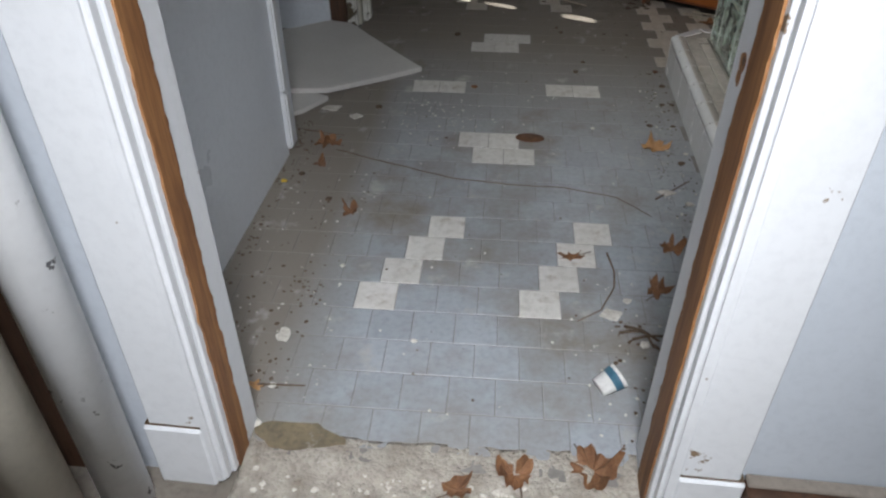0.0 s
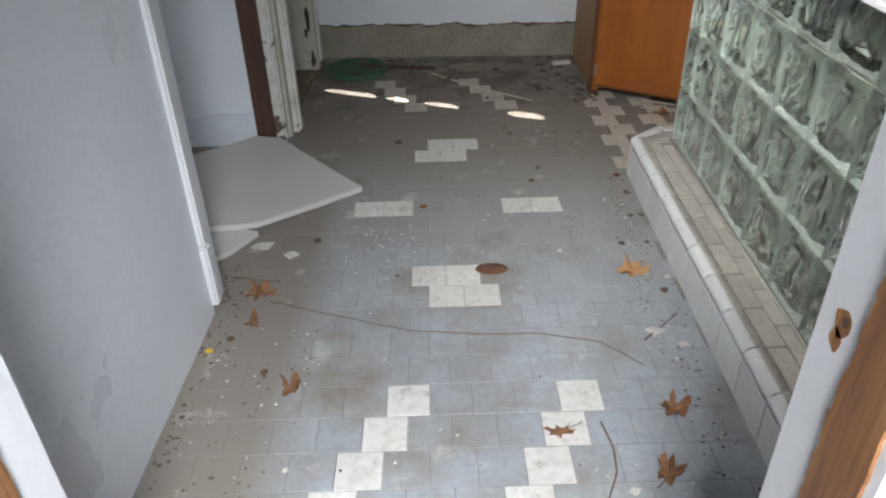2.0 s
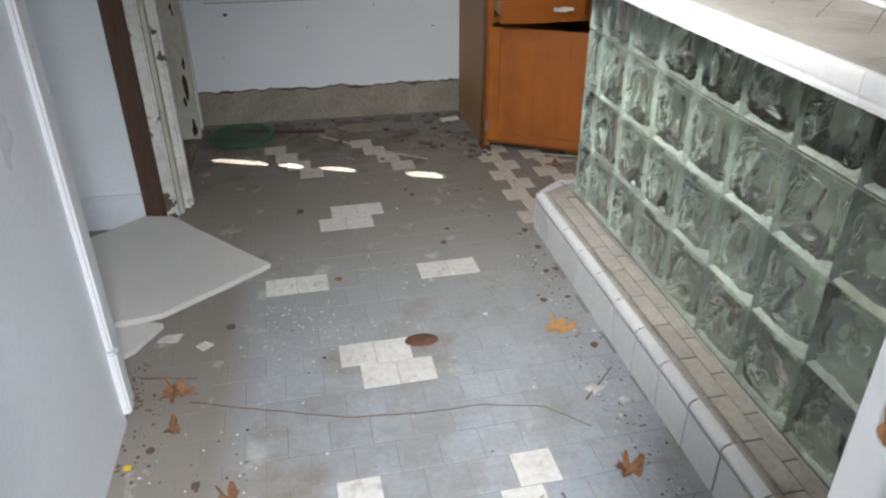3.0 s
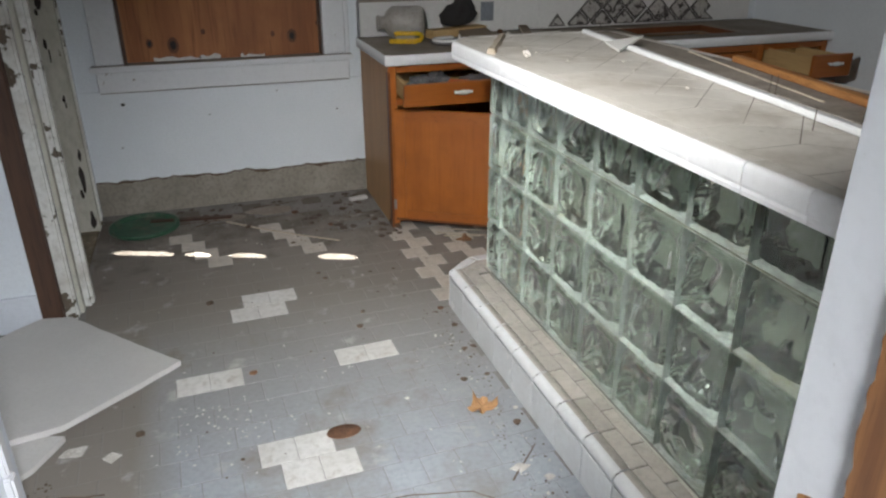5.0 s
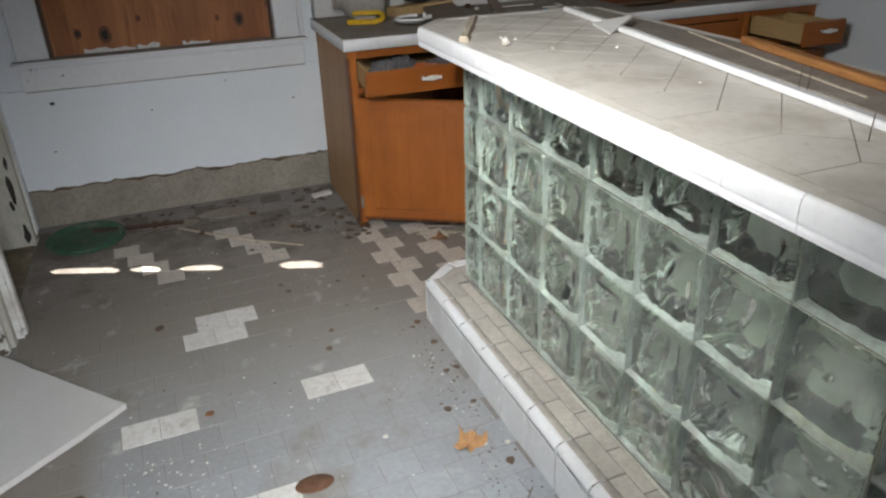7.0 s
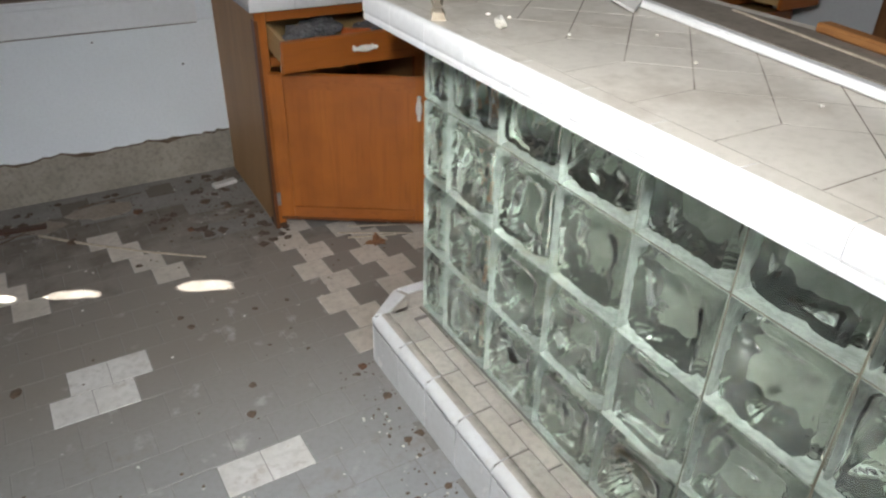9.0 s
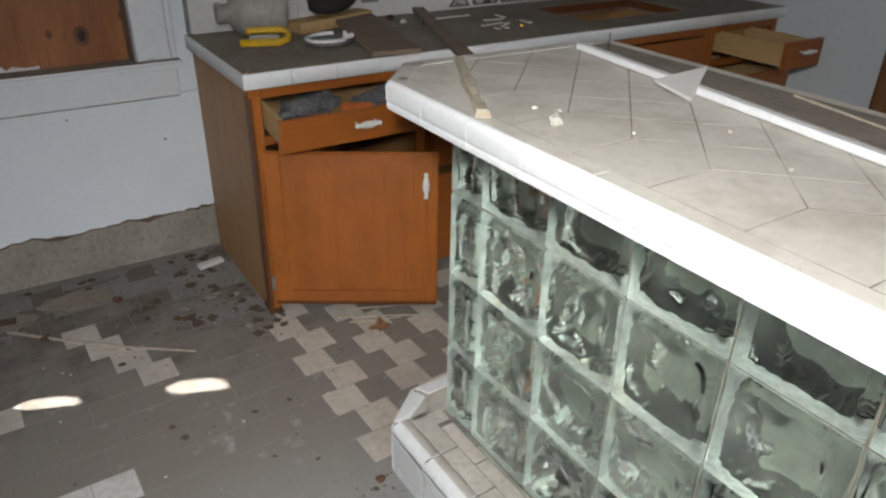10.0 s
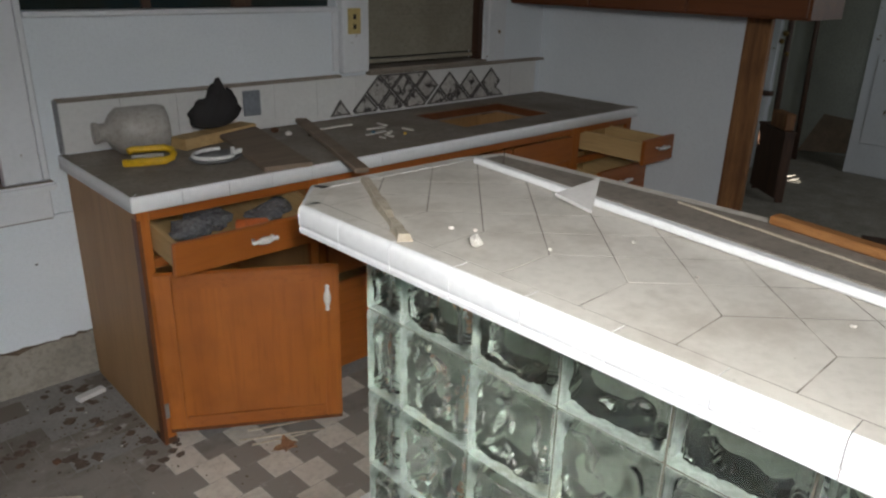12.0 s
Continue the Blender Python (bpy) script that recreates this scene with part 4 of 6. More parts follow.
def glass_block(wide, high, seed):
    """One pressed block: pillowed faces outside, a hollow with creased, drawn waves and an uneven rim inside."""
    nu, nv = (26 if wide > 0.15 else 14), 26
    bm = bmesh.new()

    def crease(a, b, c):
        return 1 - 2.6 * abs(noise.noise((a, b, c)))

    def sheet(x, sign, inner):
        g = []
        for a in range(nu + 1):
            line = []
            for b in range(nv + 1):
                # rows crowd towards the rim, where the glass is rounded
                u, v = (0.45 * (1 - math.cos(math.pi * q)) + 0.1 * q for q in (a / nu, b / nv))
                pu, pv = u * wide, v * high
                rim = min(pu, wide - pu, pv, high - pv)
                fade = min(1.0, max(0.0, (rim - 0.006) / 0.022))
                lean = pu * 0.55 + pv * 0.35
                if inner:
                    wave = 0.0075 * crease(lean * 19 + seed * 3.7, (pv - 0.5 * pu) * 6 + seed * 1.3, sign * 4.0) + 0.0030 * crease(lean * 32 + seed, pv * 10, sign * 9.0) - 0.0035
                    # the hollow has round corners and a rim that wanders
                    cu, cv = 2 * u - 1, 2 * v - 1
                    near = max(abs(cu), abs(cv))
                    ins = 0.021 + 0.007 * noise.noise((cu * 2.4 + seed * 2.1, cv * 2.4, sign * 3.0)) + 0.004 * noise.noise((cu * 7 + seed, cv * 7, sign))
                    ins += 0.005 * (min(abs(cu), abs(cv)) * near) ** 4
                    pu, pv = pu - ins * cu * near, pv - ins * cv * near
                    line.append(bm.verts.new((x + sign * fade * wave, pu, pv)))
                else:
                    wave = 0.0022 * crease(lean * 24 + seed * 1.9, (pv - 0.4 * pu) * 11, sign * 6.0) - 0.001
                    drop = 0.009 - math.sqrt(0.009 ** 2 - max(0.0, 0.009 - rim) ** 2)
                    line.append(bm.verts.new((x + sign * (fade * wave - drop), pu, pv)))
            g.append(line)
        for a in range(nu):
            for b in range(nv):
                q = (g[a][b], g[a + 1][b], g[a + 1][b + 1], g[a][b + 1])
                bm.faces.new(q if sign > 0 else q[::-1]).smooth = True
        return g

    def rim(f, k):
        made = []
        for a in range(nu):
            made += [bm.faces.new((f[a][0], f[a + 1][0], k[a + 1][0], k[a][0])), bm.faces.new((f[a + 1][nv], f[a][nv], k[a][nv], k[a + 1][nv]))]
        for b in range(nv):
            made += [bm.faces.new((f[0][b + 1], f[0][b], k[0][b], k[0][b + 1])), bm.faces.new((f[nu][b], f[nu][b + 1], k[nu][b + 1], k[nu][b]))]
        return made

    coated = rim(sheet(0.0, -1, False), sheet(DEPTH, 1, False))
    rim(sheet(0.012, 1, True), sheet(DEPTH - 0.012, -1, True))
    for face in coated:
        face.material_index = 1
    return bm


seed = 0
for c in range(len(col_edges) - 1):
    for r in range(4):
        seed += 1
        wide, high = col_edges[c] - col_edges[c + 1] - J, row_edges[r + 1] - row_edges[r] - J
        bm = glass_block(wide, high, seed)
        b = part("glass_block", bm, "glass", glass_wall)
        b.data.materials.append(M["edge_coat"])
        b.visible_shadow = False
        b.location = (GX + 0.0015 * noise.noise((c * 1.7, r * 2.3, 0)), col_edges[c + 1] + J / 2, row_edges[r] + J / 2)
mort = []
JM = J / 2 - 0.0008
for yy in col_edges[1:]:
    mort.append(((GX + 0.010, yy - JM, CT), (GX + DEPTH - 0.010, yy + JM, row_edges[-1])))
for zz in row_edges:
    for yb, ya in zip(col_edges, col_edges[1:]):
        mort.append(((GX + 0.010, ya + JM + 0.0001, zz - JM), (GX + DEPTH - 0.010, yb - JM - 0.0001, zz + JM)))
part("joint", boxes(*mort), "mortar", glass_wall)

# made-up backing under the bar, keeps the view through the glass dim
under = thing("bar_backing", "added grey-green backing that dims the view through the glass blocks", "cupboard")
part("cupboard_back", boxes(((1.10, BY0 + 0.01, 0.0), (1.118, 4.06, 0.957)), bevel=0.002), "glass_backing", under)
part("cupboard_end", boxes(((1.119, 4.042, 0.0), (1.345, 4.06, 0.957)), bevel=0.002), "oak", under)

# tiled bar top
bar = thing("bar_counter", "dusty cream tiled bar top with white glazed edge", "bar top")
BT = 1.022
FX = 0.768       # face of the edge tiles
EX = 1.410
outline = [(FX + 0.03, BY0), (EX, BY0), (EX, 4.175), (1.315, 4.215), (0.868, 4.230), (FX + 0.03, 4.145)]
part("substrate", prism(outline, 0.9615, BT - 0.0011), "bar_grout", bar)
part("joint_bed", prism([(FX + 0.004, BY0), (FX + 0.029, BY0), (FX + 0.029, 4.14), (FX + 0.004, 4.125)], 0.967, BT - 0.005), "bar_grout", bar)


def clip_poly(poly, region):
    """The part of a polygon inside a convex region that runs counter-clockwise."""
    out = poly
    for (ax, ay), (bx, by) in zip(region, region[1:] + region[:1]):
        src, out = out, []
        side = lambda p: (bx - ax) * (p[1] - ay) - (by - ay) * (p[0] - ax)
        for p, q in zip(src, src[1:] + src[:1]):
            sp, sq = side(p), side(q)
            if sp >= 0:
                out.append(p)
            if sp * sq < 0:
                k = sp / (sp - sq)
                out.append((p[0] + k * (q[0] - p[0]), p[1] + k * (q[1] - p[1])))
        if len(out) < 3:
            return []
    return out


def area_of(p):
    return 0.5 * abs(sum(a[0] * b[1] - b[0] * a[1] for a, b in zip(p, p[1:] + p[:1])))


def shrink(poly, by):
    cx, cy = sum(p[0] for p in poly) / len(poly), sum(p[1] for p in poly) / len(poly)
    k = 1 - by / max(0.012, math.sqrt(area_of(poly)) / 2)
    return [(cx + (x - cx) * k, cy + (y - cy) * k) for x, y in poly]


# diagonal field tiles, clipped at the border
field = [(FX + 0.046, BY0 + 0.003), (EX - 0.004, BY0 + 0.003), (EX - 0.004, 4.167), (1.313, 4.191), (0.891, 4.200), (FX + 0.046, 4.130)]
D = 0.0768
for m in range(0, 9):
    for n in range(-20, 13):
        if (m + n) % 2 == 0:
            continue
        cx, cy = 0.942 + D * m, 3.478 + D * n
        # along the front the half diamonds run on to the border as one cut tile
        raw = [(cx - D, cy), (cx, cy - D), (cx + D, cy), (cx, cy + D)] if m else [(FX, cy - D), (cx, cy - D), (cx + D, cy), (cx, cy + D), (FX, cy + D)]
        sq = clip_poly(raw, field)
        if len(sq) < 3 or area_of(sq) < 0.0004:
            continue
        t = part("field_tile", prism(shrink(sq, 0.0012), BT - 0.008, BT - 0.0009, 0), "bar_tile", bar)
        t.location.z = 0.0005 * abs(noise.noise((m * 3.3, n * 2.1, 0)))

# bullnose edge tiles: front run, mitre and end run
PROFILE = [(0.044, 0.0), (0.011, 0.0), (0.006, -0.0015), (0.0025, -0.0045), (0.0005, -0.009), (0.000, -0.015), (0.000, -0.038), (0.0025, -0.044), (0.001, -0.050), (0.002, -0.058), (0.012, -0.060), (0.044, -0.036)]


def edge_tile(a, b, inward_a, inward_b, parent, top, name="edge_tile", material="nose", profile=PROFILE):
    """A moulded tile from a to b; each end is cut along its own inward way."""
    bm = bmesh.new()
    ra = [bm.verts.new((a[0] + inward_a[0] * o, a[1] + inward_a[1] * o, top + h)) for o, h in profile]
    rb = [bm.verts.new((b[0] + inward_b[0] * o, b[1] + inward_b[1] * o, top + h)) for o, h in profile]
    n = len(profile)
    for k in range(n):
        bm.faces.new((ra[k], ra[(k + 1) % n], rb[(k + 1) % n], rb[k])).smooth = 0 < k < 6
    # dust has settled on the flat top
    bm.faces.ensure_lookup_table()
    bm.faces[0].material_index = 1
    end_caps(bm, ra, rb)
    tile = part(name, bm, material, parent)
    tile.data.materials.append(M["bar_tile" if parent is bar else "counter_dust"])
    return tile


y = 4.128
while y > BY0 + 0.02:
    y0 = max(BY0 + 0.003, y - (0.1315 if y > 4.05 else 0.1495))
    edge_tile((FX, y - 0.0007), (FX, y0 + 0.0007), (1, 0), (1, 0), bar, BT)
    y = y0
    if y0 <= BY0 + 0.003:
        break
edge_tile((FX, 4.130), (0.871, 4.243), (1.0, -0.42), (0.62, -1.0), bar, BT)
x = 0.874
while x < 1.305:
    x1 = min(1.307, x + 0.1495)
    edge_tile((x, 4.243 - 0.022 * (x - 0.874) / 0.43), (x1 - 0.002, 4.243 - 0.022 * (x1 - 0.874) / 0.43), (0, -1), (0, -1), bar, BT)
    x = x1
edge_tile((1.309, 4.221), (1.447, 4.177), (0, -1), (-1, -0.3), bar, BT)
y = 4.173
while y > BY0 + 0.05:
    y0 = max(BY0 + 0.003, y - 0.1495)
    edge_tile((1.447, y), (1.447, y0 + 0.002), (-1, 0), (-1, 0), bar, BT)
    y = y0
part("dust_strip", prism([(1.345, 4.16), (1.40, 4.155), (1.405, BY0 + 0.01), (1.075, BY0 + 0.01)], BT + 0.0002, BT + 0.0022), "bar_bare", bar, "strip of brown dust and old adhesive")


# the bar does not run quite square to the room
SWING = Matrix.Translation((0.80, 4.10, 0)) @ Matrix.Rotation(radians(0.9), 4, "Z") @ Matrix.Translation((-0.80, -4.10, 0))
for ob in (curb, glass_wall, under, bar):
    ob.matrix_basis = SWING @ ob.matrix_basis

# ---- loose things on the bar ----
def bar_of(points_a, points_b, wide, high, z, name, material, label, category, bevel=0.002, tilt=0.0):
    """A straight batten from a to b, resting at z."""
    a, b = Vector((*points_a, z)), Vector((*points_b, z + tilt))
    L = (b - a).length
    ob = part(name, boxes(((0, -wide / 2, 0), (L, wide / 2, high)), bevel=bevel), material)
    ang = math.atan2(b.y - a.y, b.x - a.x)
    ob.matrix_world = Matrix.Translation(a) @ Matrix.Rotation(ang, 4, "Z") @ Matrix.Rotation(-math.asin(tilt / L), 4, "Y")
    return tagged(ob, label, category)


bar_of((1.291, 4.146), (1.044, 2.275), 0.024, 0.016, BT + 0.002, "trim_strip", "nose", "long white plastic trim strip lying on the bar", "trim strip", 0.004)
timber = bar_of((1.415, 3.46), (1.22, 2.4), 0.034, 0.018, BT + 0.003, "timber", "timber", "orange timber batten with nails lying on the bar", "timber", 0.004)
bar_of((1.387, 3.647), (1.246, 2.951), 0.006, 0.004, BT + 0.003, "thin_lath", "pale_stick", "thin pale lath lying beside the timber on the bar", "lath", 0.001)
for nx, ny, h in ((1.311, 4.073, 0.05), (1.174, 3.024, 0.055), (1.184, 3.055, 0.05), (1.049, 2.774, 0.045), (1.023, 2.608, 0.04)):
    n = part("nail", tube([(nx, ny, BT), (nx + 0.003, ny + 0.002, BT + h)], 0.0011, 6), "nail")
    tagged(n, "rusty nail standing up on the dusty bar top", "nail", "nails on the bar")
# broken stick of plaster moulding at the bar's tip
a, b = Vector((0.981, 4.187, BT)), Vector((0.798, 3.834, BT))
bm = bmesh.new()
rows = []
for i in range(15):
    k = i / 14
    p = a.lerp(b, k)
    w = 0.012 + 0.007 * noise.noise((k * 13, 0.3, 0))
    h = 0.011 + 0.008 * noise.noise((k * 15, 3.3, 0))
    s = Vector((0.887, -0.462, 0)) * w
    rows.append([bm.verts.new(q) for q in (p - s, p + s, p + s * 0.6 + Vector((0, 0, h)), p - s * 0.8 + Vector((0, 0, h * 1.1)))])
for r0, r1 in zip(rows, rows[1:]):
    for k in range(4):
        bm.faces.new((r0[k], r0[(k + 1) % 4], r1[(k + 1) % 4], r1[k]))
bm.faces.new(rows[0]), bm.faces.new(rows[-1])
bmesh.ops.recalc_face_normals(bm, faces=bm.faces)
tagged(part("wood_splinter", bm, "pale_stick"), "ragged pale splinter of wood at the bar's tip", "splinter")
# white shard leaning on the trim strip
bm = bmesh.new()
tri = [(1.184, 3.72, BT + 0.002), (1.311, 3.794, BT + 0.032), (1.186, 3.815, BT + 0.016)]
va = [bm.verts.new(p) for p in tri]
vb = [bm.verts.new((x, y, z + 0.006)) for x, y, z in tri]
bm.faces.new(va[::-1]), bm.faces.new(vb)
for k in range(3):
    bm.faces.new((va[k], va[(k + 1) % 3], vb[(k + 1) % 3], vb[k]))
bmesh.ops.recalc_face_normals(bm, faces=bm.faces)
tagged(part("tile_shard", bm, "foam"), "broken pale tile shard leaning on the trim strip", "shard")


def crumb(seed, size, material="plaster_chip", flat=0.6, fine=1):
    """A small irregular lump, its base at z 0."""
    bm = bmesh.new()
    bmesh.ops.create_icosphere(bm, subdivisions=fine, radius=size)
    for v in bm.verts:
        k = 1 + 0.45 * noise.noise(v.co / size * 1.3 + Vector((seed * 5.1, seed, 0)))
        if fine > 1:
            k += 0.22 * abs(noise.noise(v.co / size * 4 + Vector((seed, 0, 3)))) + 0.08 * noise.noise(v.co / size * 11)
        v.co *= k
        v.co.z *= flat
    low = min(v.co.z for v in bm.verts)
    for v in bm.verts:
        v.co.z -= low
    return part("crumb", bm, material)


for s, (cx, cy, r) in enumerate(((0.875, 3.735, 0.013), (0.909, 3.834, 0.006), (0.935, 3.798, 0.005), (0.895, 3.766, 0.004), (1.049, 3.418, 0.004), (1.059, 3.19, 0.005), (0.966, 3.647, 0.004), (1.111, 3.574, 0.004))):
    c = crumb(s, r, flat=1.0 if s == 0 else 0.6)
    c.location = (cx, cy, BT - 0.0005)
    tagged(c, "small white plaster crumb on the bar top", "crumb", "crumbs on the bar")

# ---- kitchen counter along the north wall ----
CF, CZ = 4.985, 0.80      # cabinet fronts, underside of the counter


def handle(parent, p, upright_pose, name="handle"):
    """A white porcelain pull, waisted at both ends."""
    prof = [(0.003, -0.045), (0.008, -0.040), (0.006, -0.030), (0.011, -0.012), (0.012, 0.0), (0.011, 0.012), (0.006, 0.030), (0.008, 0.040), (0.003, 0.045)]
    bm = lathe(prof, 10)
    if not upright_pose:
        bmesh.ops.rotate(bm, verts=bm.verts, matrix=Matrix.Rotation(radians(90), 3, "Y"))
    for s in (-0.032, 0.032):
        foot = tube([(0 if upright_pose else s, 0.0, s if upright_pose else 0), (0 if upright_pose else s, 0.022, s if upright_pose else 0)], 0.005, 8)
        tmp = bpy.data.meshes.new("tmp")
        foot.to_mesh(tmp), foot.free()
        bm.from_mesh(tmp)
        bpy.data.meshes.remove(tmp)
    bmesh.ops.translate(bm, verts=bm.verts, vec=p)
    return part(name, bm, "porcelain", parent, "white porcelain handle")


def panel_door(parent, w, h, hand=None, name="door"):
    """A raised-panel door, its hinge edge at x 0, its front at y 0, its foot at z 0."""
    bm = boxes(((0, 0, 0), (w, 0.018, h)), bevel=0.004, seg=2)
    d = part(name, bm, "oak", parent)
    r = 0.055
    for nm, lo, hi in (("stile", (0.003, -0.004, 0.003), (r, 0.001, h - 0.003)), ("stile", (w - r, -0.004, 0.003), (w - 0.003, 0.001, h - 0.003)),
                       ("rail", (r + 0.0005, -0.004, 0.003), (w - r - 0.0005, 0.001, r)), ("rail", (r + 0.0005, -0.004, h - r), (w - r - 0.0005, 0.001, h - 0.003))):
        part(nm, boxes((lo, hi), bevel=0.0025, seg=2), "oak" if nm == "stile" else "oak_flat", d)
    if hand:
        handle(d, (hand[0], -0.026, hand[1]), True)
    return d


def drawer(parent, w, deep, h, material="oak_flat", grip=True):
    """A drawer, its front at y 0 and its box behind, its foot at z 0."""
    root = part("drawer", boxes(((0, -0.018, 0), (w, 0.0, h)), bevel=0.004, seg=2), material, parent)
    for nm, lo, hi in (("drawer_side", (0.015, 0.001, 0.012), (0.028, deep, h - 0.015)), ("drawer_side", (w - 0.028, 0.001, 0.012), (w - 0.015, deep, h - 0.015)),
                       ("drawer_back", (0.0285, deep - 0.012, 0.012), (w - 0.0285, deep, h - 0.015)), ("drawer_bottom", (0.0285, 0.001, 0.012), (w - 0.0285, deep - 0.0125, 0.018))):
        part(nm, boxes((lo, hi)), "drawer_ply", root, "pale raw wood")
    if grip:
        handle(root, (w / 2, -0.044, h * 0.62), False)
    return root


def carcass(x0, x1, label, side_left=False):
    c = thing("base_cabinet", label, "cabinet", "base cabinets", Matrix.Translation((x0, CF, 0)))
    w, d = x1 - x0, 5.574 - CF
    part("side_panel", boxes(((0, 0.0, 0.0), (0.016, d, CZ)), bevel=0.001), "side_ply" if side_left else "oak", c)
    part("side_panel", boxes(((w - 0.018, 0.0, 0.0), (w - 0.002, d, CZ)), bevel=0.001), "side_ply", c)
    part("back_panel", boxes(((0.017, d - 0.008, 0.06), (w - 0.019, d, CZ))), "side_ply", c)
    part("bottom_panel", boxes(((0.017, 0.02, 0.06), (w - 0.019, d - 0.009, 0.075))), "side_ply", c)
    part("face_stile", boxes(((-0.002, -0.02, 0.0), (0.036, -0.0005, CZ)), bevel=0.002), "oak", c)
    part("face_stile", boxes(((w - 0.038, -0.02, 0.0), (w - 0.003, -0.0005, CZ)), bevel=0.002), "oak", c)
    part("top_rail", boxes(((0.037, -0.02, CZ - 0.035), (w - 0.039, -0.0005, CZ)), bevel=0.002), "oak_flat", c)
    part("bottom_rail", boxes(((0.037, -0.02, 0.03), (w - 0.039, -0.0005, 0.07)), bevel=0.002), "oak_flat", c)
    part("middle_rail", boxes(((0.037, -0.02, 0.615), (w - 0.039, -0.0005, 0.645)), bevel=0.002), "oak_flat", c)
    return c


c1 = carcass(0.744, 1.36, "orange oak base cabinet with ajar door and open drawer", True)
d = panel_door(c1, 0.555, 0.555, (0.515, 0.455))
d.matrix_basis = pose(0.018, -0.024, 0.045, 0, 0, -31)
part("worn_edge", boxes(((0.002, -0.0055, -0.0005), (0.553, 0.0, 0.010))), "oak_dark", d, "dark water-worn lower edge")
part("hinge", boxes(((0.008, -0.026, 0.10), (0.03, -0.0195, 0.15))), "grey_metal", c1, "small dark metal hinge")
part("edge_band", boxes(((-0.0045, -0.0218, 0.0), (0.008, 0.016, CZ - 0.03)), bevel=0.001), "oak_dark", c1, "dark worn edge of the corner stile")
part("worn_foot", boxes(((-0.0035, -0.0212, 0.0), (0.036, 0.05, 0.022)), bevel=0.001), "dark_wood", c1, "blackened damp foot")
dr = drawer(c1, 0.545, 0.42, 0.105)
dr.matrix_basis = pose(0.026, -0.165, 0.640, 7, 0, 0)
c2 = carcass(1.362, 1.90, "orange oak cabinet with a stack of drawers")
for z0, out in ((0.08, -0.02), (0.255, -0.06), (0.43, -0.02)):
    dd = drawer(c2, 0.50, 0.4, 0.16, "oak_flat")
    dd.matrix_basis = pose(0.02, out - 0.003, z0)
c3 = carcass(1.902, 2.80, "orange oak sink cabinet with plain doors")
for k in range(2):
    panel_door(c3, 0.41, 0.53, ((0.36 if k == 0 else 0.05), 0.42)).matrix_basis = pose(0.03 + 0.425 * k, -0.039, 0.075)
for k in range(2):
    part("false_front", boxes(((0.03 + 0.425 * k, -0.036, 0.65), (0.44 + 0.425 * k, -0.021, 0.76)), bevel=0.003), "oak_flat", c3)
c4 = carcass(2.802, 3.266, "narrow orange oak cabinet with pulled-out drawer")
dr2 = drawer(c4, 0.25, 0.36, 0.115)
dr2.matrix_basis = pose(0.05, -0.345, 0.672)
dr3 = drawer(c4, 0.40, 0.36, 0.17)
dr3.matrix_basis = pose(0.03, -0.14, 0.43)
panel_door(c4, 0.40, 0.33, None).matrix_basis = pose(0.03, -0.039, 0.075)
# what lies in the open drawer
for s, (px, py, r, mt) in enumerate(((0.89, 4.95, 0.058, "smoke"), (1.15, 4.96, 0.055, "smoke"), (0.99, 5.03, 0.06, "smoke"), (1.24, 5.03, 0.045, "smoke"))):
    b = crumb(s + 40, r, mt, 0.55, 4)
    b.name = "plastic_bag"
    b.location = (px, py, 0.672)
    tagged(b, "crumpled grey plastic bag in the open drawer", "bag")
can = thing("can", "orange drinks can lying in the open drawer", "can", at=pose(1.015, 4.90, 0.708, 90, 0, 60))
part("can_body", lathe([(0.022, 0.0), (0.029, 0.006), (0.029, 0.092), (0.024, 0.10)], 18), "orange_can", can)
part("can_lid", lathe([(0.024, 0.1005), (0.0235, 0.104), (0.020, 0.102)], 18), "grey_metal", can, "bare metal lid")

# worktop with a cut-out where the sink was
top = thing("countertop", "dusty kitchen worktop with white tiled edge and empty sink hole", "countertop")
TX0, TY0, TY1, TZ = 0.722, 4.935, 5.572, 0.85
def ring_slab(xs, ys, z0, z1):
    """A slab over a grid of three by three cells, the middle one left open."""
    bm = bmesh.new()
    g = [[[bm.verts.new((x, y, z)) for z in (z0, z1)] for y in ys] for x in xs]
    cells = {(i, k) for i in range(3) for k in range(3)} - {(1, 1)}
    for i, k in cells:
        for lvl in (0, 1):
            bm.faces.new([g[a][b][lvl] for a, b in ((i, k), (i + 1, k), (i + 1, k + 1), (i, k + 1))])
        for (da, db), (p, q) in (((-1, 0), ((i, k), (i, k + 1))), ((1, 0), ((i + 1, k), (i + 1, k + 1))), ((0, -1), ((i, k), (i + 1, k))), ((0, 1), ((i, k + 1), (i + 1, k + 1)))):
            if (i + da, k + db) not in cells:
                bm.faces.new((g[p[0]][p[1]][0], g[q[0]][q[1]][0], g[q[0]][q[1]][1], g[p[0]][p[1]][1]))
    bmesh.ops.recalc_face_normals(bm, faces=bm.faces)
    return bm


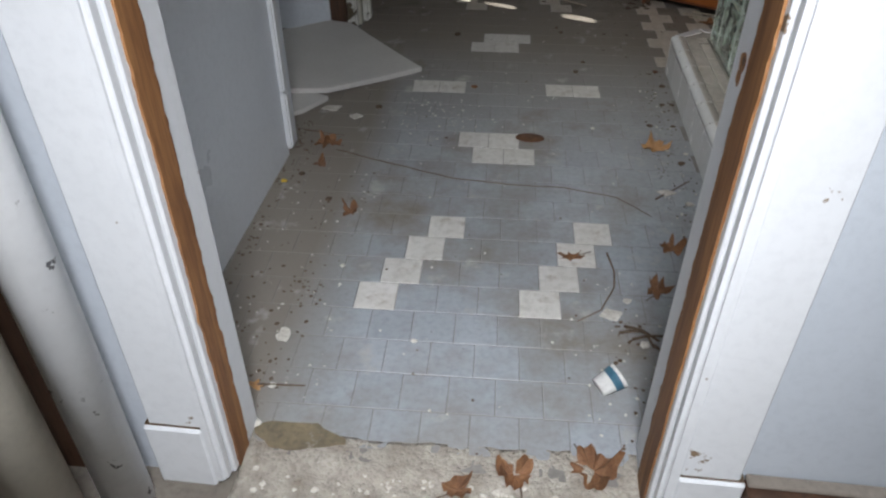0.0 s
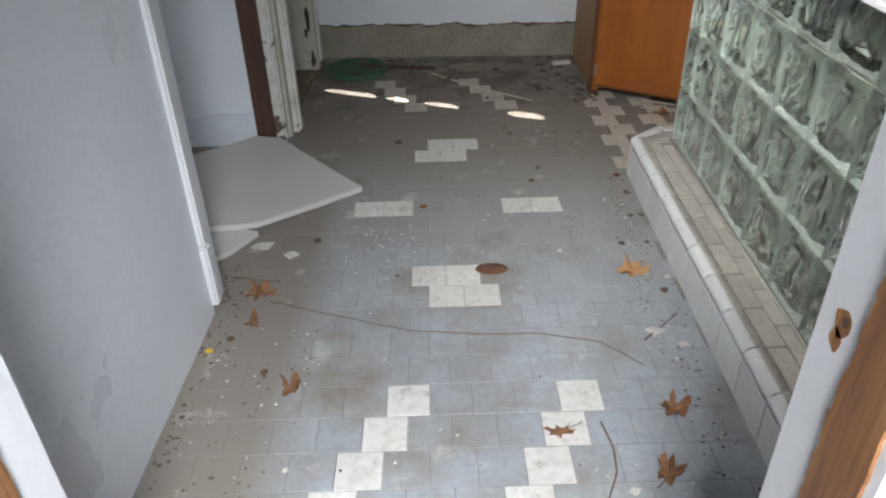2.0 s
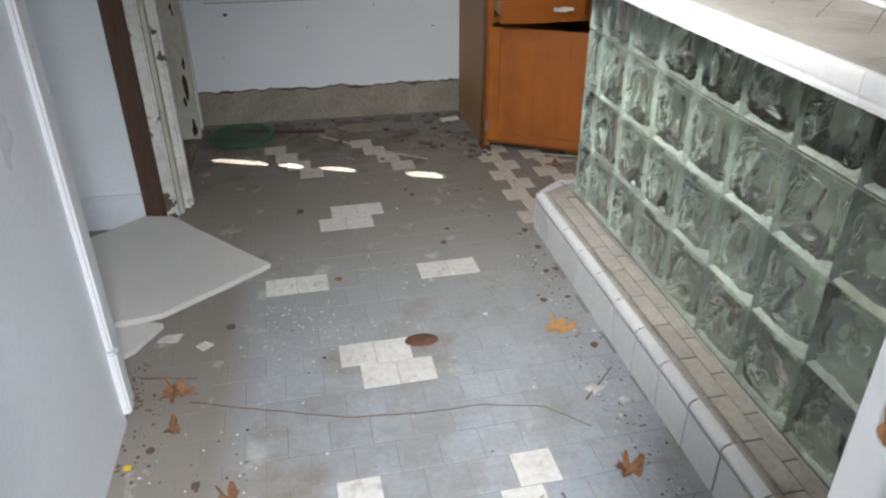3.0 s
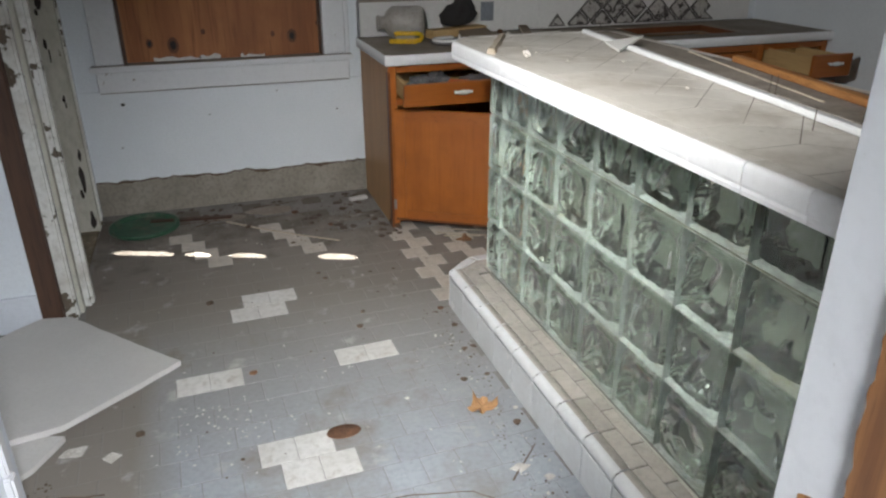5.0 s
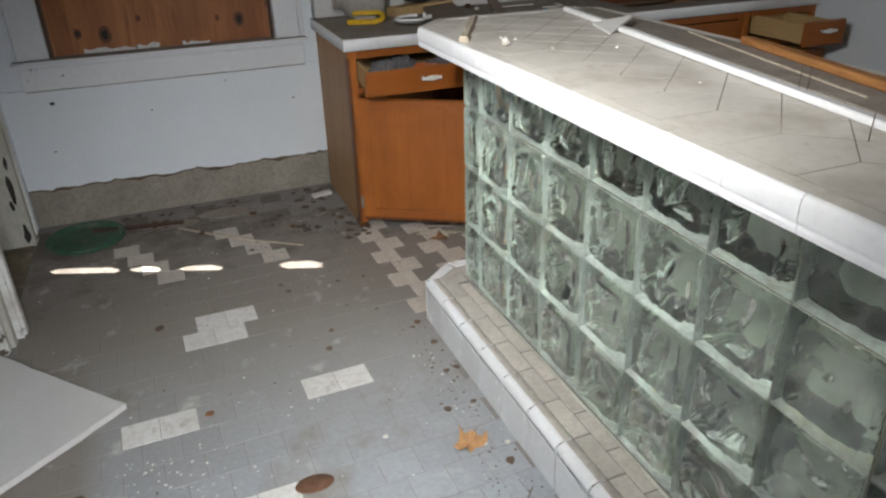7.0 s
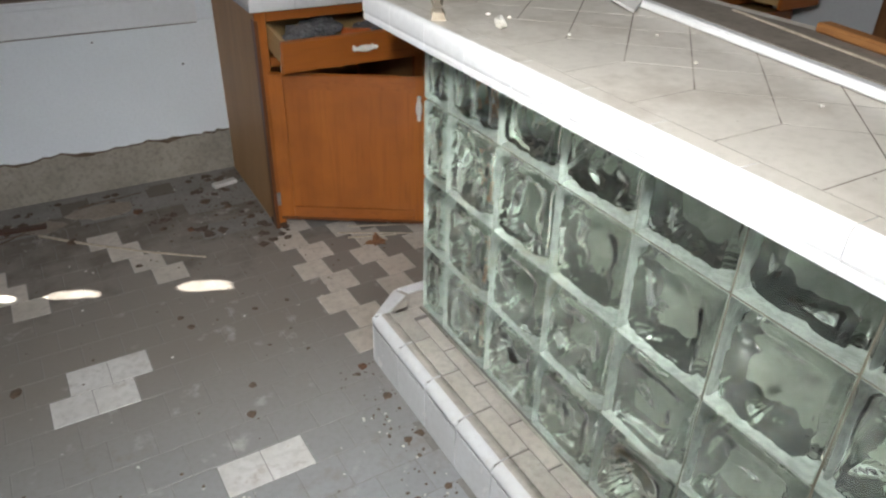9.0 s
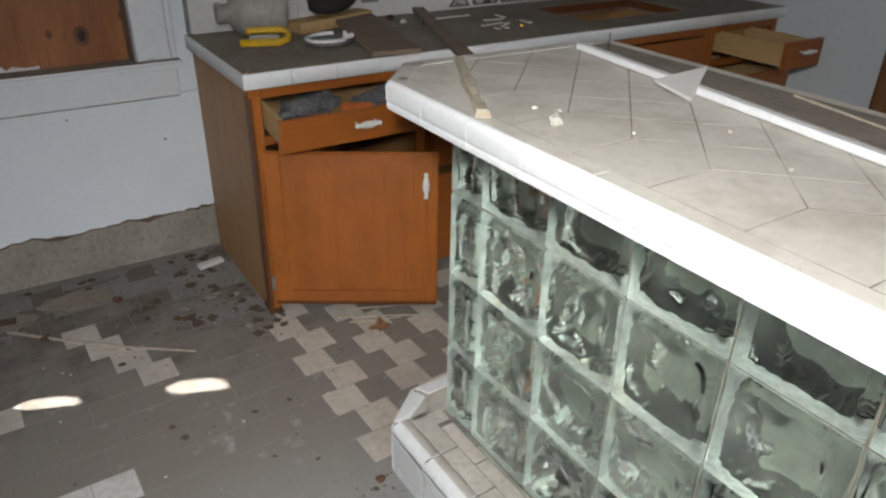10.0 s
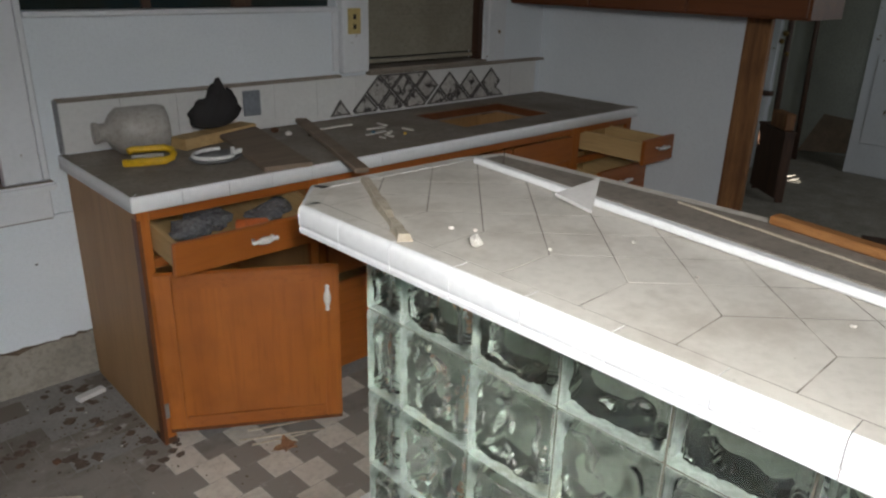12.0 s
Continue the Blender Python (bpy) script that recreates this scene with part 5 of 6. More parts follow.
part("worktop", ring_slab((TX0 + 0.012, 2.20, 2.78, 3.266), (TY0 + 0.012, 5.10, 5.45, TY1), CZ, TZ - 0.003), "counter_dust", top)
part("sink_rim", ring_slab((2.201, 2.214, 2.766, 2.779), (5.101, 5.114, 5.436, 5.449), CZ + 0.012, TZ - 0.006), "oak_dark", top, "dark raw plywood round the hole")
LOW = [(0.032, 0.0), (0.006, 0.0), (0.003, -0.001), (0.001, -0.003), (0.000, -0.007), (0.001, -0.046), (0.010, -0.048), (0.032, -0.030)]
x = TX0 + 0.002
while x < 3.25:
    x1 = min(3.265, x + 0.1495)
    edge_tile((x + 0.0007, TY0), (x1 - 0.0007, TY0), ((1, 1) if x < 0.73 else (0, 1)), (0, 1), top, TZ, profile=LOW)
    x = x1
y = TY0 + 0.002
while y < 5.56:
    y1 = min(5.570, y + 0.1495)
    edge_tile((TX0, y + 0.0007), (TX0, y1 - 0.0007), ((1, 1) if y < 4.94 else (1, 0)), (1, 0), top, TZ, profile=LOW)
    y = y1

splash = thing("backsplash", "white tiled backsplash with mottled black diamond tiles", "backsplash")
splash["kind"] = "structure"
x = 0.748
while x < 3.18:
    x1 = min(3.255, x + 0.205)
    part("splash_tile", boxes(((x + 0.0006, 5.577, TZ - 0.001), (x1 - 0.0006, 5.599, 1.022)), bevel=0.001), "splash", splash)
    x = x1
part("ledge", boxes(((0.745, 5.566, 1.0225), (1.90, 5.605, 1.034)), bevel=0.003), "counter_dust", splash, "dusty ledge")
part("ledge", boxes(((2.05, 5.556, 1.0225), (3.255, 5.599, 1.035)), bevel=0.003), "counter_dust", splash, "dusty ledge")
part("end_strip", boxes(((0.738, 5.568, TZ), (0.7475, 5.599, 1.030)), bevel=0.001), "grey_metal", splash)
region = [(1.80, 0.856), (3.0, 0.856), (3.0, 1.019), (1.80, 1.019)]
DD = 0.0745
shapes = [[(1.837, 0.856), (1.952, 0.856), (1.893, 0.930)]]
for k in range(6):
    cx = 2.105 + 0.149 * k
    low = 0.012 if k > 2 else 0.0
    shapes.append([(cx - DD, 0.945 - low), (cx, 0.945 - DD - low), (cx + DD, 0.945 - low), (cx, 0.945 + DD - low)])
    shapes.append([(cx - 2 * DD, 0.870 - low), (cx - DD, 0.870 - DD - low), (cx, 0.870 - low), (cx - DD, 0.870 + DD - low)])
    if k < 2:
        shapes.append([(cx, 1.019), (cx + DD, 0.945), (cx + 2 * DD, 1.019)])
shapes.append([(2.85, 0.856), (2.955, 0.856), (2.86, 0.93)])
for s in shapes:
    p = clip_poly(s, region)
    if len(p) > 2 and area_of(p) > 0.0004:
        d = part("diamond_tile", upright(shrink(p, 0.0012), 5.5738, 5.5768), "decor_edge", splash, "blackened diamond tile")
        part("glaze", upright(shrink(p, 0.011), 5.5728, 5.5737), "decor", d, "mottled grey and white glaze")
cover = part("outlet_cover", boxes(((1.425, 5.568, 0.905), (1.50, 5.5765, 1.005)), bevel=0.002), "slate")
tagged(cover, "grey-blue outlet cover on the backsplash", "outlet cover")
outlet = thing("outlet", "yellowed ivory wall outlet on the window post", "outlet")
part("plate", boxes(((1.930, 5.552, 1.205), (1.995, 5.5595, 1.31)), bevel=0.002), "ivory", outlet)
for z in (1.235, 1.275):
    part("socket", boxes(((1.955, 5.5505, z - 0.010), (1.970, 5.5518, z + 0.010))), "void", outlet, "dark socket slot")

# ---- things on the worktop ----
jug = thing("jug", "grey milky plastic jug lying on the worktop", "jug", at=pose(0.955, 5.445, TZ + 0.082, 0, 0, -8))
jug.scale = (1.12, 1.25, 1.28)
prof = [(0.020, -0.115), (0.024, -0.112), (0.024, -0.092), (0.045, -0.078), (0.062, -0.055), (0.064, 0.06), (0.058, 0.082), (0.040, 0.088)]
bm = lathe(prof, 20)
bmesh.ops.rotate(bm, verts=bm.verts, matrix=Matrix.Rotation(radians(90), 3, "Y"))
part("jug_body", bm, "milky", jug)
bm = lathe([(0.026, -0.128), (0.028, -0.126), (0.028, -0.114), (0.026, -0.1135)], 16)
bmesh.ops.rotate(bm, verts=bm.verts, matrix=Matrix.Rotation(radians(90), 3, "Y"))
part("jug_cap", bm, "milky", jug, "pale screw cap")
# yellow U-shaped tool grip
grip = thing("saw_handle", "yellow plastic saw handle with grey pad on the worktop", "saw handle", at=pose(0.925, 5.290, TZ + 0.001, 0, 0, -18))
bow = [(-0.085, -0.03, 0.012), (0.045, -0.03, 0.012), (0.068, -0.022, 0.016), (0.076, -0.004, 0.026), (0.070, 0.016, 0.036), (0.050, 0.026, 0.041), (-0.050, 0.026, 0.041), (-0.062, 0.020, 0.036)]
part("grip", tube(bow, 0.0115, 10), "yellow", grip)
part("pad", boxes(((-0.055, -0.012, 0.012), (0.045, 0.010, 0.030)), bevel=0.004), "milky", grip, "grey pad")
part("foot", boxes(((-0.08, -0.04, 0.0), (0.05, 0.03, 0.004)), bevel=0.001), "yellow", grip)
# white broken ring on a grey dish
dish = thing("dish", "grey dish with a broken white ring on the worktop", "dish", at=pose(1.115, 5.20, TZ, 0, 0, 20))
part("dish_plate", lathe([(0.062, 0.0), (0.085, 0.004), (0.100, 0.014), (0.096, 0.015), (0.080, 0.008), (0.01, 0.006)], 28, 0.8), "grey_metal", dish)
part("ring", tube([(0.083 * math.cos(radians(a)), 0.066 * math.sin(radians(a)), 0.021) for a in range(40, 290, 12)], 0.007, 8), "porcelain", dish, "broken white ring")
part("ring_piece", boxes(((0.03, -0.05, 0.016), (0.075, -0.035, 0.032)), ((0.03, -0.049, 0.032), (0.04, -0.036, 0.044)), bevel=0.002), "porcelain", dish, "white broken piece")
for a, b, w, h, z, tilt, lab in (((1.235, 4.935), (1.345, 5.50), 0.165, 0.016, TZ + 0.003, 0.012, "wide dusty brown board lying across the worktop"), ((1.395, 4.755), (1.66, 5.53), 0.048, 0.018, TZ + 0.002, 0.010, "narrow dusty brown plank overhanging the worktop edge")):
    bar_of(a, b, w, h, z, "plank", "grey_plank", lab, "plank", 0.002, tilt)
bar_of((1.08, 5.42), (1.42, 5.53), 0.08, 0.042, TZ - 0.002, "plank", "drawer_ply", "short tan board lying under a black bag", "plank", 0.003)
bm = bmesh.new()
bmesh.ops.create_icosphere(bm, subdivisions=4, radius=1.0)
for v in bm.verts:
    p = v.co.copy()
    r = 1.12 - 0.42 * (p.z + 1)
    fold = 0.16 * noise.noise(p * 2.4) + 0.07 * noise.noise(p * 6)
    v.co = Vector((p.x * 0.125 * (r + fold) + 0.02 * p.z, p.y * 0.05 * (r + fold), (p.z + 1) * 0.080 * (1 + 0.35 * noise.noise(p * 1.7 + Vector((4, 0, 0))))))
for f in bm.faces:
    f.smooth = True
bag = part("bag", bm, "black")
bag.location = (1.275, 5.50, TZ + 0.04)
tagged(bag, "crumpled black cloth bag against the backsplash", "bag")
rng = random.Random(11)
for k in range(9):
    cx, cy, a = rng.uniform(1.72, 2.15), rng.uniform(5.12, 5.42), rng.uniform(0, 180)
    L = rng.uniform(0.05, 0.13)
    bar_of((cx, cy), (cx + L * math.cos(radians(a)), cy + L * math.sin(radians(a)) * 0.6), rng.uniform(0.008, 0.02), 0.005, TZ - 0.002, "scrap", "plaster_chip", "white scrap of plastic on the dusty worktop", "scrap", 0.001)["group"] = "scraps on the worktop"
for cx, cy, mt, r, lab in ((1.80, 5.22, "label_blue", 0.012, "small blue bottle cap on the worktop"), (1.62, 5.42, "orange_can", 0.014, "small red-orange scrap on the worktop"), (1.52, 5.40, "plaster_chip", 0.014, "white crumb on the worktop"), (1.58, 5.33, "brown_chip", 0.016, "brown crumb on the worktop"), (1.90, 5.14, "yellow", 0.008, "small yellow scrap on the worktop"), (1.50, 5.47, "rust", 0.018, "rusty metal scrap on the worktop")):
    c = crumb(int(cx * 100), r, mt, 0.7)
    c.name = "scrap"
    c.location = (cx, cy, TZ - 0.003)
    tagged(c, lab, "scrap")

# upper cabinet on the east wall
up = thing("wall_cabinet", "orange oak wall cabinet above the opening, shade put into its colour", "cabinet")
# coloured darker than the base cabinets because it hangs unlit
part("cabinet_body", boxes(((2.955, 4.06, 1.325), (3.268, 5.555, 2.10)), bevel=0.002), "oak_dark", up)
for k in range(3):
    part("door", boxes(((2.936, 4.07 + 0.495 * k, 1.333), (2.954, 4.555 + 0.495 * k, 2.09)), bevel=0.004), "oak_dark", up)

# ---- what shows of the room beyond ----
far_box = thing("cabinet_carcass", "dark brown narrow cabinet standing in the room beyond", "cabinet", at=pose(5.112, 4.909, -0.008, 0, 0, 49.2))
part("cabinet_front", boxes(((0, -0.02, 0.03), (0.39, 0.0, 0.49)), bevel=0.003), "dark_wood", far_box)
part("cabinet_side", boxes(((0, -0.07, 0.0), (0.02, -0.0205, 0.49))), "dark_wood", far_box)
part("cabinet_side", boxes(((0.37, -0.07, 0.0), (0.39, -0.0205, 0.49))), "dark_wood", far_box)
part("cabinet_top", boxes(((-0.006, -0.078, 0.4905), (0.396, 0.008, 0.505)), bevel=0.002), "dark_wood", far_box)
crate = part("crate", boxes(((0.03, -0.072, 0.0), (0.24, 0.0, 0.115)), bevel=0.008), "bare")
crate.matrix_world = pose(5.112, 4.909, 0.4975, 0, 0, 49.2)
tagged(crate, "brown wooden box standing on the dark cabinet", "crate")
fd = thing("door_leaf", "white panelled door standing in the room beyond", "door")
part("leaf", boxes(((6.48, 4.50, -0.006), (6.52, 4.93, 2.02)), bevel=0.003), "trim", fd)
part("leaf_panel", boxes(((6.470, 4.58, 0.25), (6.479, 4.85, 0.95)), bevel=0.003), "trim", fd)
part("leaf_panel", boxes(((6.470, 4.58, 1.10), (6.479, 4.85, 1.88)), bevel=0.003), "trim", fd)
part("lock", boxes(((6.462, 4.52, 1.02), (6.479, 4.60, 1.07)), bevel=0.003), "dark_wood", fd, "dark lock case")
wf = thing("trim_far_frame", "white window frame on the wall of the room beyond", "window frame")
wf["kind"] = "structure"
part("frame_post", boxes(((5.98, 5.44, -0.008), (6.04, 5.599, 2.2)), bevel=0.004), "trim", wf)
part("frame_ledge", boxes(((5.90, 5.40, 0.60), (5.979, 5.599, 0.635)), bevel=0.004), "dark_wood", wf)
part("frame_block", boxes(((5.92, 5.41, 0.52), (5.979, 5.599, 0.599)), bevel=0.004), "trim", wf)
for px, y0, y1, r, lab in ((6.03, 5.37, 5.40, 0.024, "dark upright pipe beside the white frame"), (6.60, 5.38, 5.43, 0.022, "dark slanted pipe against the far wall")):
    p = part("pipe", tube([(px, y0, -0.008), (px, (y0 + y1) / 2, 0.9), (px, y1, ZC)], r, 10), "dark_wood")
    tagged(p, lab, "pipe")
for vy, zz, rr in ((5.40, 1.08, 0.022), (5.42, 1.02, 0.020), (5.365, 0.93, 0.018)):
    p = part("valve", lathe([(rr * 0.4, -rr), (rr, -rr * 0.4), (rr, rr * 0.4), (rr * 0.4, rr)], 12), "brass")
    p.location = (5.995, vy, zz)
    tagged(p, "shiny brass valve on the dark pipe", "valve", "valves on the pipe")
b = part("leaning_board", prism([(0, 0), (0.50, 0.06), (0.46, 0.33), (0.10, 0.36)], 0.0, 0.014, 0.002), "grey_plank")
b.matrix_world = Matrix.Translation((6.66, 5.38, 0.06)) @ Matrix.Rotation(radians(-90), 4, "Z") @ Matrix.Rotation(radians(62), 4, "X")
tagged(b, "tan broken board leaning in the room beyond", "board")
heap = thing("rubbish_heap", "dark heap of broken boards beyond the bar", "rubbish")
for k, (hx, hy, a, L) in enumerate(((4.2, 3.85, 20, 0.7), (4.5, 4.1, 70, 0.6), (4.0, 4.05, 140, 0.5), (4.45, 3.75, 100, 0.55))):
    o = part("broken_board", boxes(((0, 0, 0), (L, 0.14, 0.02)), bevel=0.003), "dark_wood", heap)
    o.matrix_basis = pose(hx, hy, -0.007 + 0.021 * k, 0, 0, a)

# added lamp bodies, never in view, for the kitchen and hall fill lights
lamp = thing("added_lamp", "added, unseen two-tube lamp body for the kitchen fill light", "lamp")
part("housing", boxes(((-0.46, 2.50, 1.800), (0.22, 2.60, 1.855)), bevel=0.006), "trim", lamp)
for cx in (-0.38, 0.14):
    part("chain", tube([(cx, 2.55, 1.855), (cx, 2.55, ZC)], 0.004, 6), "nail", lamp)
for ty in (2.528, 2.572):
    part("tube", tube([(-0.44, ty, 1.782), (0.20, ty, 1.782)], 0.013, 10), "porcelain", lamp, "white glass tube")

# body added round the made-up hall fill light
hall_fill_body = thing("added_lamp", "added, unseen two-tube lamp body for the hall fill light", "lamp")
part("housing", boxes(((-0.12, 0.80, 1.84), (0.56, 0.90, 1.895)), bevel=0.006), "trim", hall_fill_body)
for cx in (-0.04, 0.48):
    part("chain", tube([(cx, 0.85, 1.895), (cx, 0.85, ZC)], 0.004, 6), "nail", hall_fill_body)
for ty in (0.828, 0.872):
    part("tube", tube([(-0.10, ty, 1.822), (0.54, ty, 1.822)], 0.013, 10), "porcelain", hall_fill_body, "white glass tube")

# ---- loose things on the floor ----
def slab(outline, z_of, thick, name, material):
    """A flat broken sheet whose underside follows z_of."""
    bm = bmesh.new()
    a = [bm.verts.new((x, y, z_of(x, y))) for x, y in outline]
    b = [bm.verts.new((x, y, z_of(x, y) + thick)) for x, y in outline]
    bm.faces.new(a[::-1]), bm.faces.new(b)
    for k in range(len(a)):
        bm.faces.new((a[k], a[(k + 1) % len(a)], b[(k + 1) % len(a)], b[k]))
    bmesh.ops.recalc_face_normals(bm, faces=bm.faces)
    return part(name, bm, material)


def ragged(outline, step=0.03, amount=0.006, seed=0):
    out = []
    for p, q in zip(outline, outline[1:] + outline[:1]):
        L = math.hypot(q[0] - p[0], q[1] - p[1])
        n = max(1, int(L / step))
        for i in range(n):
            k = i / n
            j = 0 if i == 0 else amount * noise.noise((p[0] * 3 + k * n * 0.9, p[1] * 3 + seed, seed * 1.7))
            dx, dy = (q[0] - p[0]) / L, (q[1] - p[1]) / L
            out.append((p[0] + k * (q[0] - p[0]) - dy * j, p[1] + k * (q[1] - p[1]) + dx * j))
    return out


tagged(slab(ragged([(-0.268, 3.985), (-0.655, 4.385), (-0.755, 4.385), (-0.98, 4.13), (-0.80, 3.62), (-0.595, 3.690)], 0.05, 0.006), lambda x, y: 0.001 + 0.10 * max(0.0, -0.30 - x) ** 1.3, 0.020, "foam_sheet", "foam"), "dirty white foam sheet lying in the alcove mouth", "foam sheet")
tagged(slab(ragged([(-0.590, 3.665), (-0.655, 3.535), (-0.73, 3.46), (-0.80, 3.60), (-0.70, 3.690)], 0.03, 0.005, 3), lambda x, y: 0.002 + 0.06 * max(0.0, -0.58 - x), 0.018, "foam_scrap", "foam"), "broken corner of the white foam sheet on the floor", "foam scrap")
for k, (px, py, r, lab) in enumerate(((-0.455, 3.545, 0.036, "white paint flake curled on the tiled floor"), (-0.56, 3.60, 0.045, "grey plaster flake lying beside the foam"), (-0.270, 2.078, 0.066, "large brown stained scrap of linoleum on the threshold"), (0.635, 3.14, 0.030, "pale chip of tile beside the curb"), (0.425, 2.54, 0.04, "crumbled plaster flake on the tiles"), (0.18, 5.40, 0.10, "flat grey scrap near the concrete skirting"), (-0.03, 5.36, 0.08, "flat grey scrap near the concrete skirting"))):
    pts = [(px + r * (1 + 0.9 * noise.noise((a * 0.9, k * 3.0, 0))) * math.cos(a) * (1.2 if k in (2, 5) else 0.8), py + r * (1 + 0.5 * noise.noise((a * 0.9, k * 3.0, 5))) * math.sin(a) * 0.62) for a in [2 * math.pi * i / (14 if k in (2, 5, 6) else 4) + 0.5 * k for i in range(14 if k in (2, 5, 6) else 4)]]
    ob = slab(ragged(pts, 0.012, 0.006, k), lambda x, y: 0.0008 + 0.08 * abs(x - px) * (0 if k in (2, 5, 6) else 1), 0.003, "flake", "lino" if k == 2 else "counter_dust" if k in (5, 6) else "plaster_chip")
    tagged(ob, lab, "flake")


def leaf(at, size, seed, material="leaf", lobes=5, curl=1.9, deep=0.26):
    """A dry lobed leaf with a stem."""
    rr = random.Random(seed)
    bm = bmesh.new()
    c = bm.verts.new((0, 0, 0.004))
    ring = []
    n = lobes * 8
    for i in range(n):
        a = 2 * math.pi * i / n
        lob = 1 - deep + deep * abs(math.cos(a * lobes / 2)) ** 1.2
        r = size * lob * (1 + 0.75 * noise.noise((math.cos(a) * 1.6, math.sin(a) * 1.6, seed * 1.37)) + 0.22 * noise.noise((a * 6, seed, 3)))
        z = 0.003 + size * curl * abs(noise.noise((math.cos(a) * 1.3 + seed, math.sin(a) * 1.3, 1))) * (r / size)
        ring.append((bm.verts.new((r * 0.5 * math.cos(a), r * 0.42 * math.sin(a), 0.003 + z * 0.25)), bm.verts.new((r * math.cos(a), r * 0.8 * math.sin(a), z))))
    for i in range(n):
        a, b = ring[i], ring[(i + 1) % n]
        bm.faces.new((c, a[0], b[0])), bm.faces.new((a[0], a[1], b[1], b[0]))
    ext = bmesh.ops.extrude_face_region(bm, geom=bm.faces[:])
    bmesh.ops.translate(bm, verts=[v for v in ext["geom"] if isinstance(v, bmesh.types.BMVert)], vec=(0, 0, 0.0012))
    bmesh.ops.recalc_face_normals(bm, faces=bm.faces)
    root = part("leaf", bm, material)
    low = min(v.co.z for v in root.data.vertices)
    root.matrix_world = pose(at[0], at[1], -low + 0.0002, 0, 0, rr.uniform(0, 360))
    part("stem", tube([(0.3 * size, 0, 0.005), (0.9 * size, 0.1 * size, 0.007), (1.35 * size, 0.05 * size, 0.004)], 0.0014, 5), "twig", root)
    return tagged(root, "curled dry brown leaf on the dusty floor", "leaf", "dry leaves")


for k, (lx, ly, sz, mt, lb) in enumerate(((0.635, 3.435, 0.062, "leaf_pale", 5), (-0.505, 3.335, 0.05, "leaf", 5), (-0.335, 2.92, 0.04, "leaf", 5), (0.615, 2.845, 0.045, "leaf", 5), (0.555, 2.645, 0.045, "leaf", 3),
                                       (0.199, 2.035, 0.050, "leaf", 5), (0.358, 2.06, 0.066, "leaf", 5), (-0.50, 3.19, 0.035, "leaf", 3), (-0.40, 2.205, 0.022, "leaf_pale", 3), (0.089, 1.985, 0.04, "leaf", 3), (1.03, 4.70, 0.045, "leaf", 3))):
    leaf((lx, ly), sz * 0.85, k + 1, mt, lb)
# oak leaf with thin crossing lobes on the white tile
oak = [(-0.046, 0.006), (-0.020, 0.000), (-0.030, -0.022), (-0.010, -0.008), (0.004, -0.026), (0.010, -0.006), (0.034, -0.014), (0.046, 0.004), (0.026, 0.006), (0.034, 0.026), (0.014, 0.012), (-0.004, 0.024), (-0.008, 0.010), (-0.030, 0.014)]
oak_leaf = slab(ragged([(0.325 + 0.9 * x, 2.765 + 0.9 * y) for x, y in oak], 0.008, 0.004, 4), lambda x, y: 0.001 + 0.25 * abs(x - 0.325) + 0.3 * abs(y - 2.765), 0.0014, "leaf", "leaf")
part("stem", tube([(0.345, 2.772, 0.008), (0.37, 2.785, 0.010), (0.385, 2.80, 0.004)], 0.0012, 5), "twig", oak_leaf)
tagged(oak_leaf, "thin-lobed curled brown leaf on a white tile", "leaf", "dry leaves")

def floor_stick(pts, r, name, material, label, category, taper=0.6):
    ob = part(name, tube([(x, y, r * 0.9 + z) for x, y, z in pts], r, 6, taper), material)
    return tagged(ob, label, category)


def wavy(pts, per=5, amount=0.006, seed=0):
    out = []
    for p, q in zip(pts, pts[1:]):
        for i in range(per):
            k = i / per
            out.append((p[0] + (q[0] - p[0]) * k, p[1] + (q[1] - p[1]) * k + amount * noise.noise((len(out) * 0.6, seed, 0)), 0.0))
    return out + [(*pts[-1], 0.0)]


floor_stick(wavy([(-0.47, 3.29), (-0.25, 3.215), (-0.048, 3.15), (0.14, 3.132), (0.32, 3.133), (0.48, 3.095), (0.577, 3.0)]), 0.0022, "vine", "twig", "long thin dry vine lying across the tiles", "vine")
floor_stick(wavy([(0.43, 2.80), (0.445, 2.72), (0.44, 2.65), (0.40, 2.555), (0.338, 2.505)], 4, 0.002, 2), 0.003, "twig", "twig", "bent dry twig on the tiled floor", "twig")
floor_stick(wavy([(-0.05, 5.30), (0.12, 5.14), (0.30, 4.99), (0.455, 4.88)], 4, 0.004, 4), 0.0055, "stick", "pale_stick", "long pale stick on the dusty tiles", "stick")
for k, (x0, y0, x1, y1, mt) in enumerate(((0.93, 4.83, 1.18, 4.70, "pale_stick"), (0.98, 4.86, 1.22, 4.76, "pale_stick"), (0.95, 4.78, 1.12, 4.72, "pale_stick"), (-0.50, 5.36, -0.06, 5.33, "twig"), (-0.20, 5.28, -0.02, 5.40, "twig"), (0.10, 5.47, 0.34, 5.50, "twig"), (-0.395, 2.207, -0.285, 2.216, "twig"), (0.60, 3.10, 0.72, 3.22, "twig"), (-0.62, 3.42, -0.46, 3.39, "twig"))):
    floor_stick(wavy([(x0, y0), ((x0 + x1) / 2, (y0 + y1) / 2), (x1, y1)], 3, 0.006, k + 9), 0.004 if mt == "pale_stick" else 0.003, "stick", mt, "thin broken stick among the floor litter", "stick")["group"] = "sticks on the floor"
bar_of((-0.42, 5.42), (-0.02, 5.36), 0.03, 0.012, 0.001, "wood_scrap", "dark_wood", "dark rotten piece of wood by the skirting", "wood scrap")
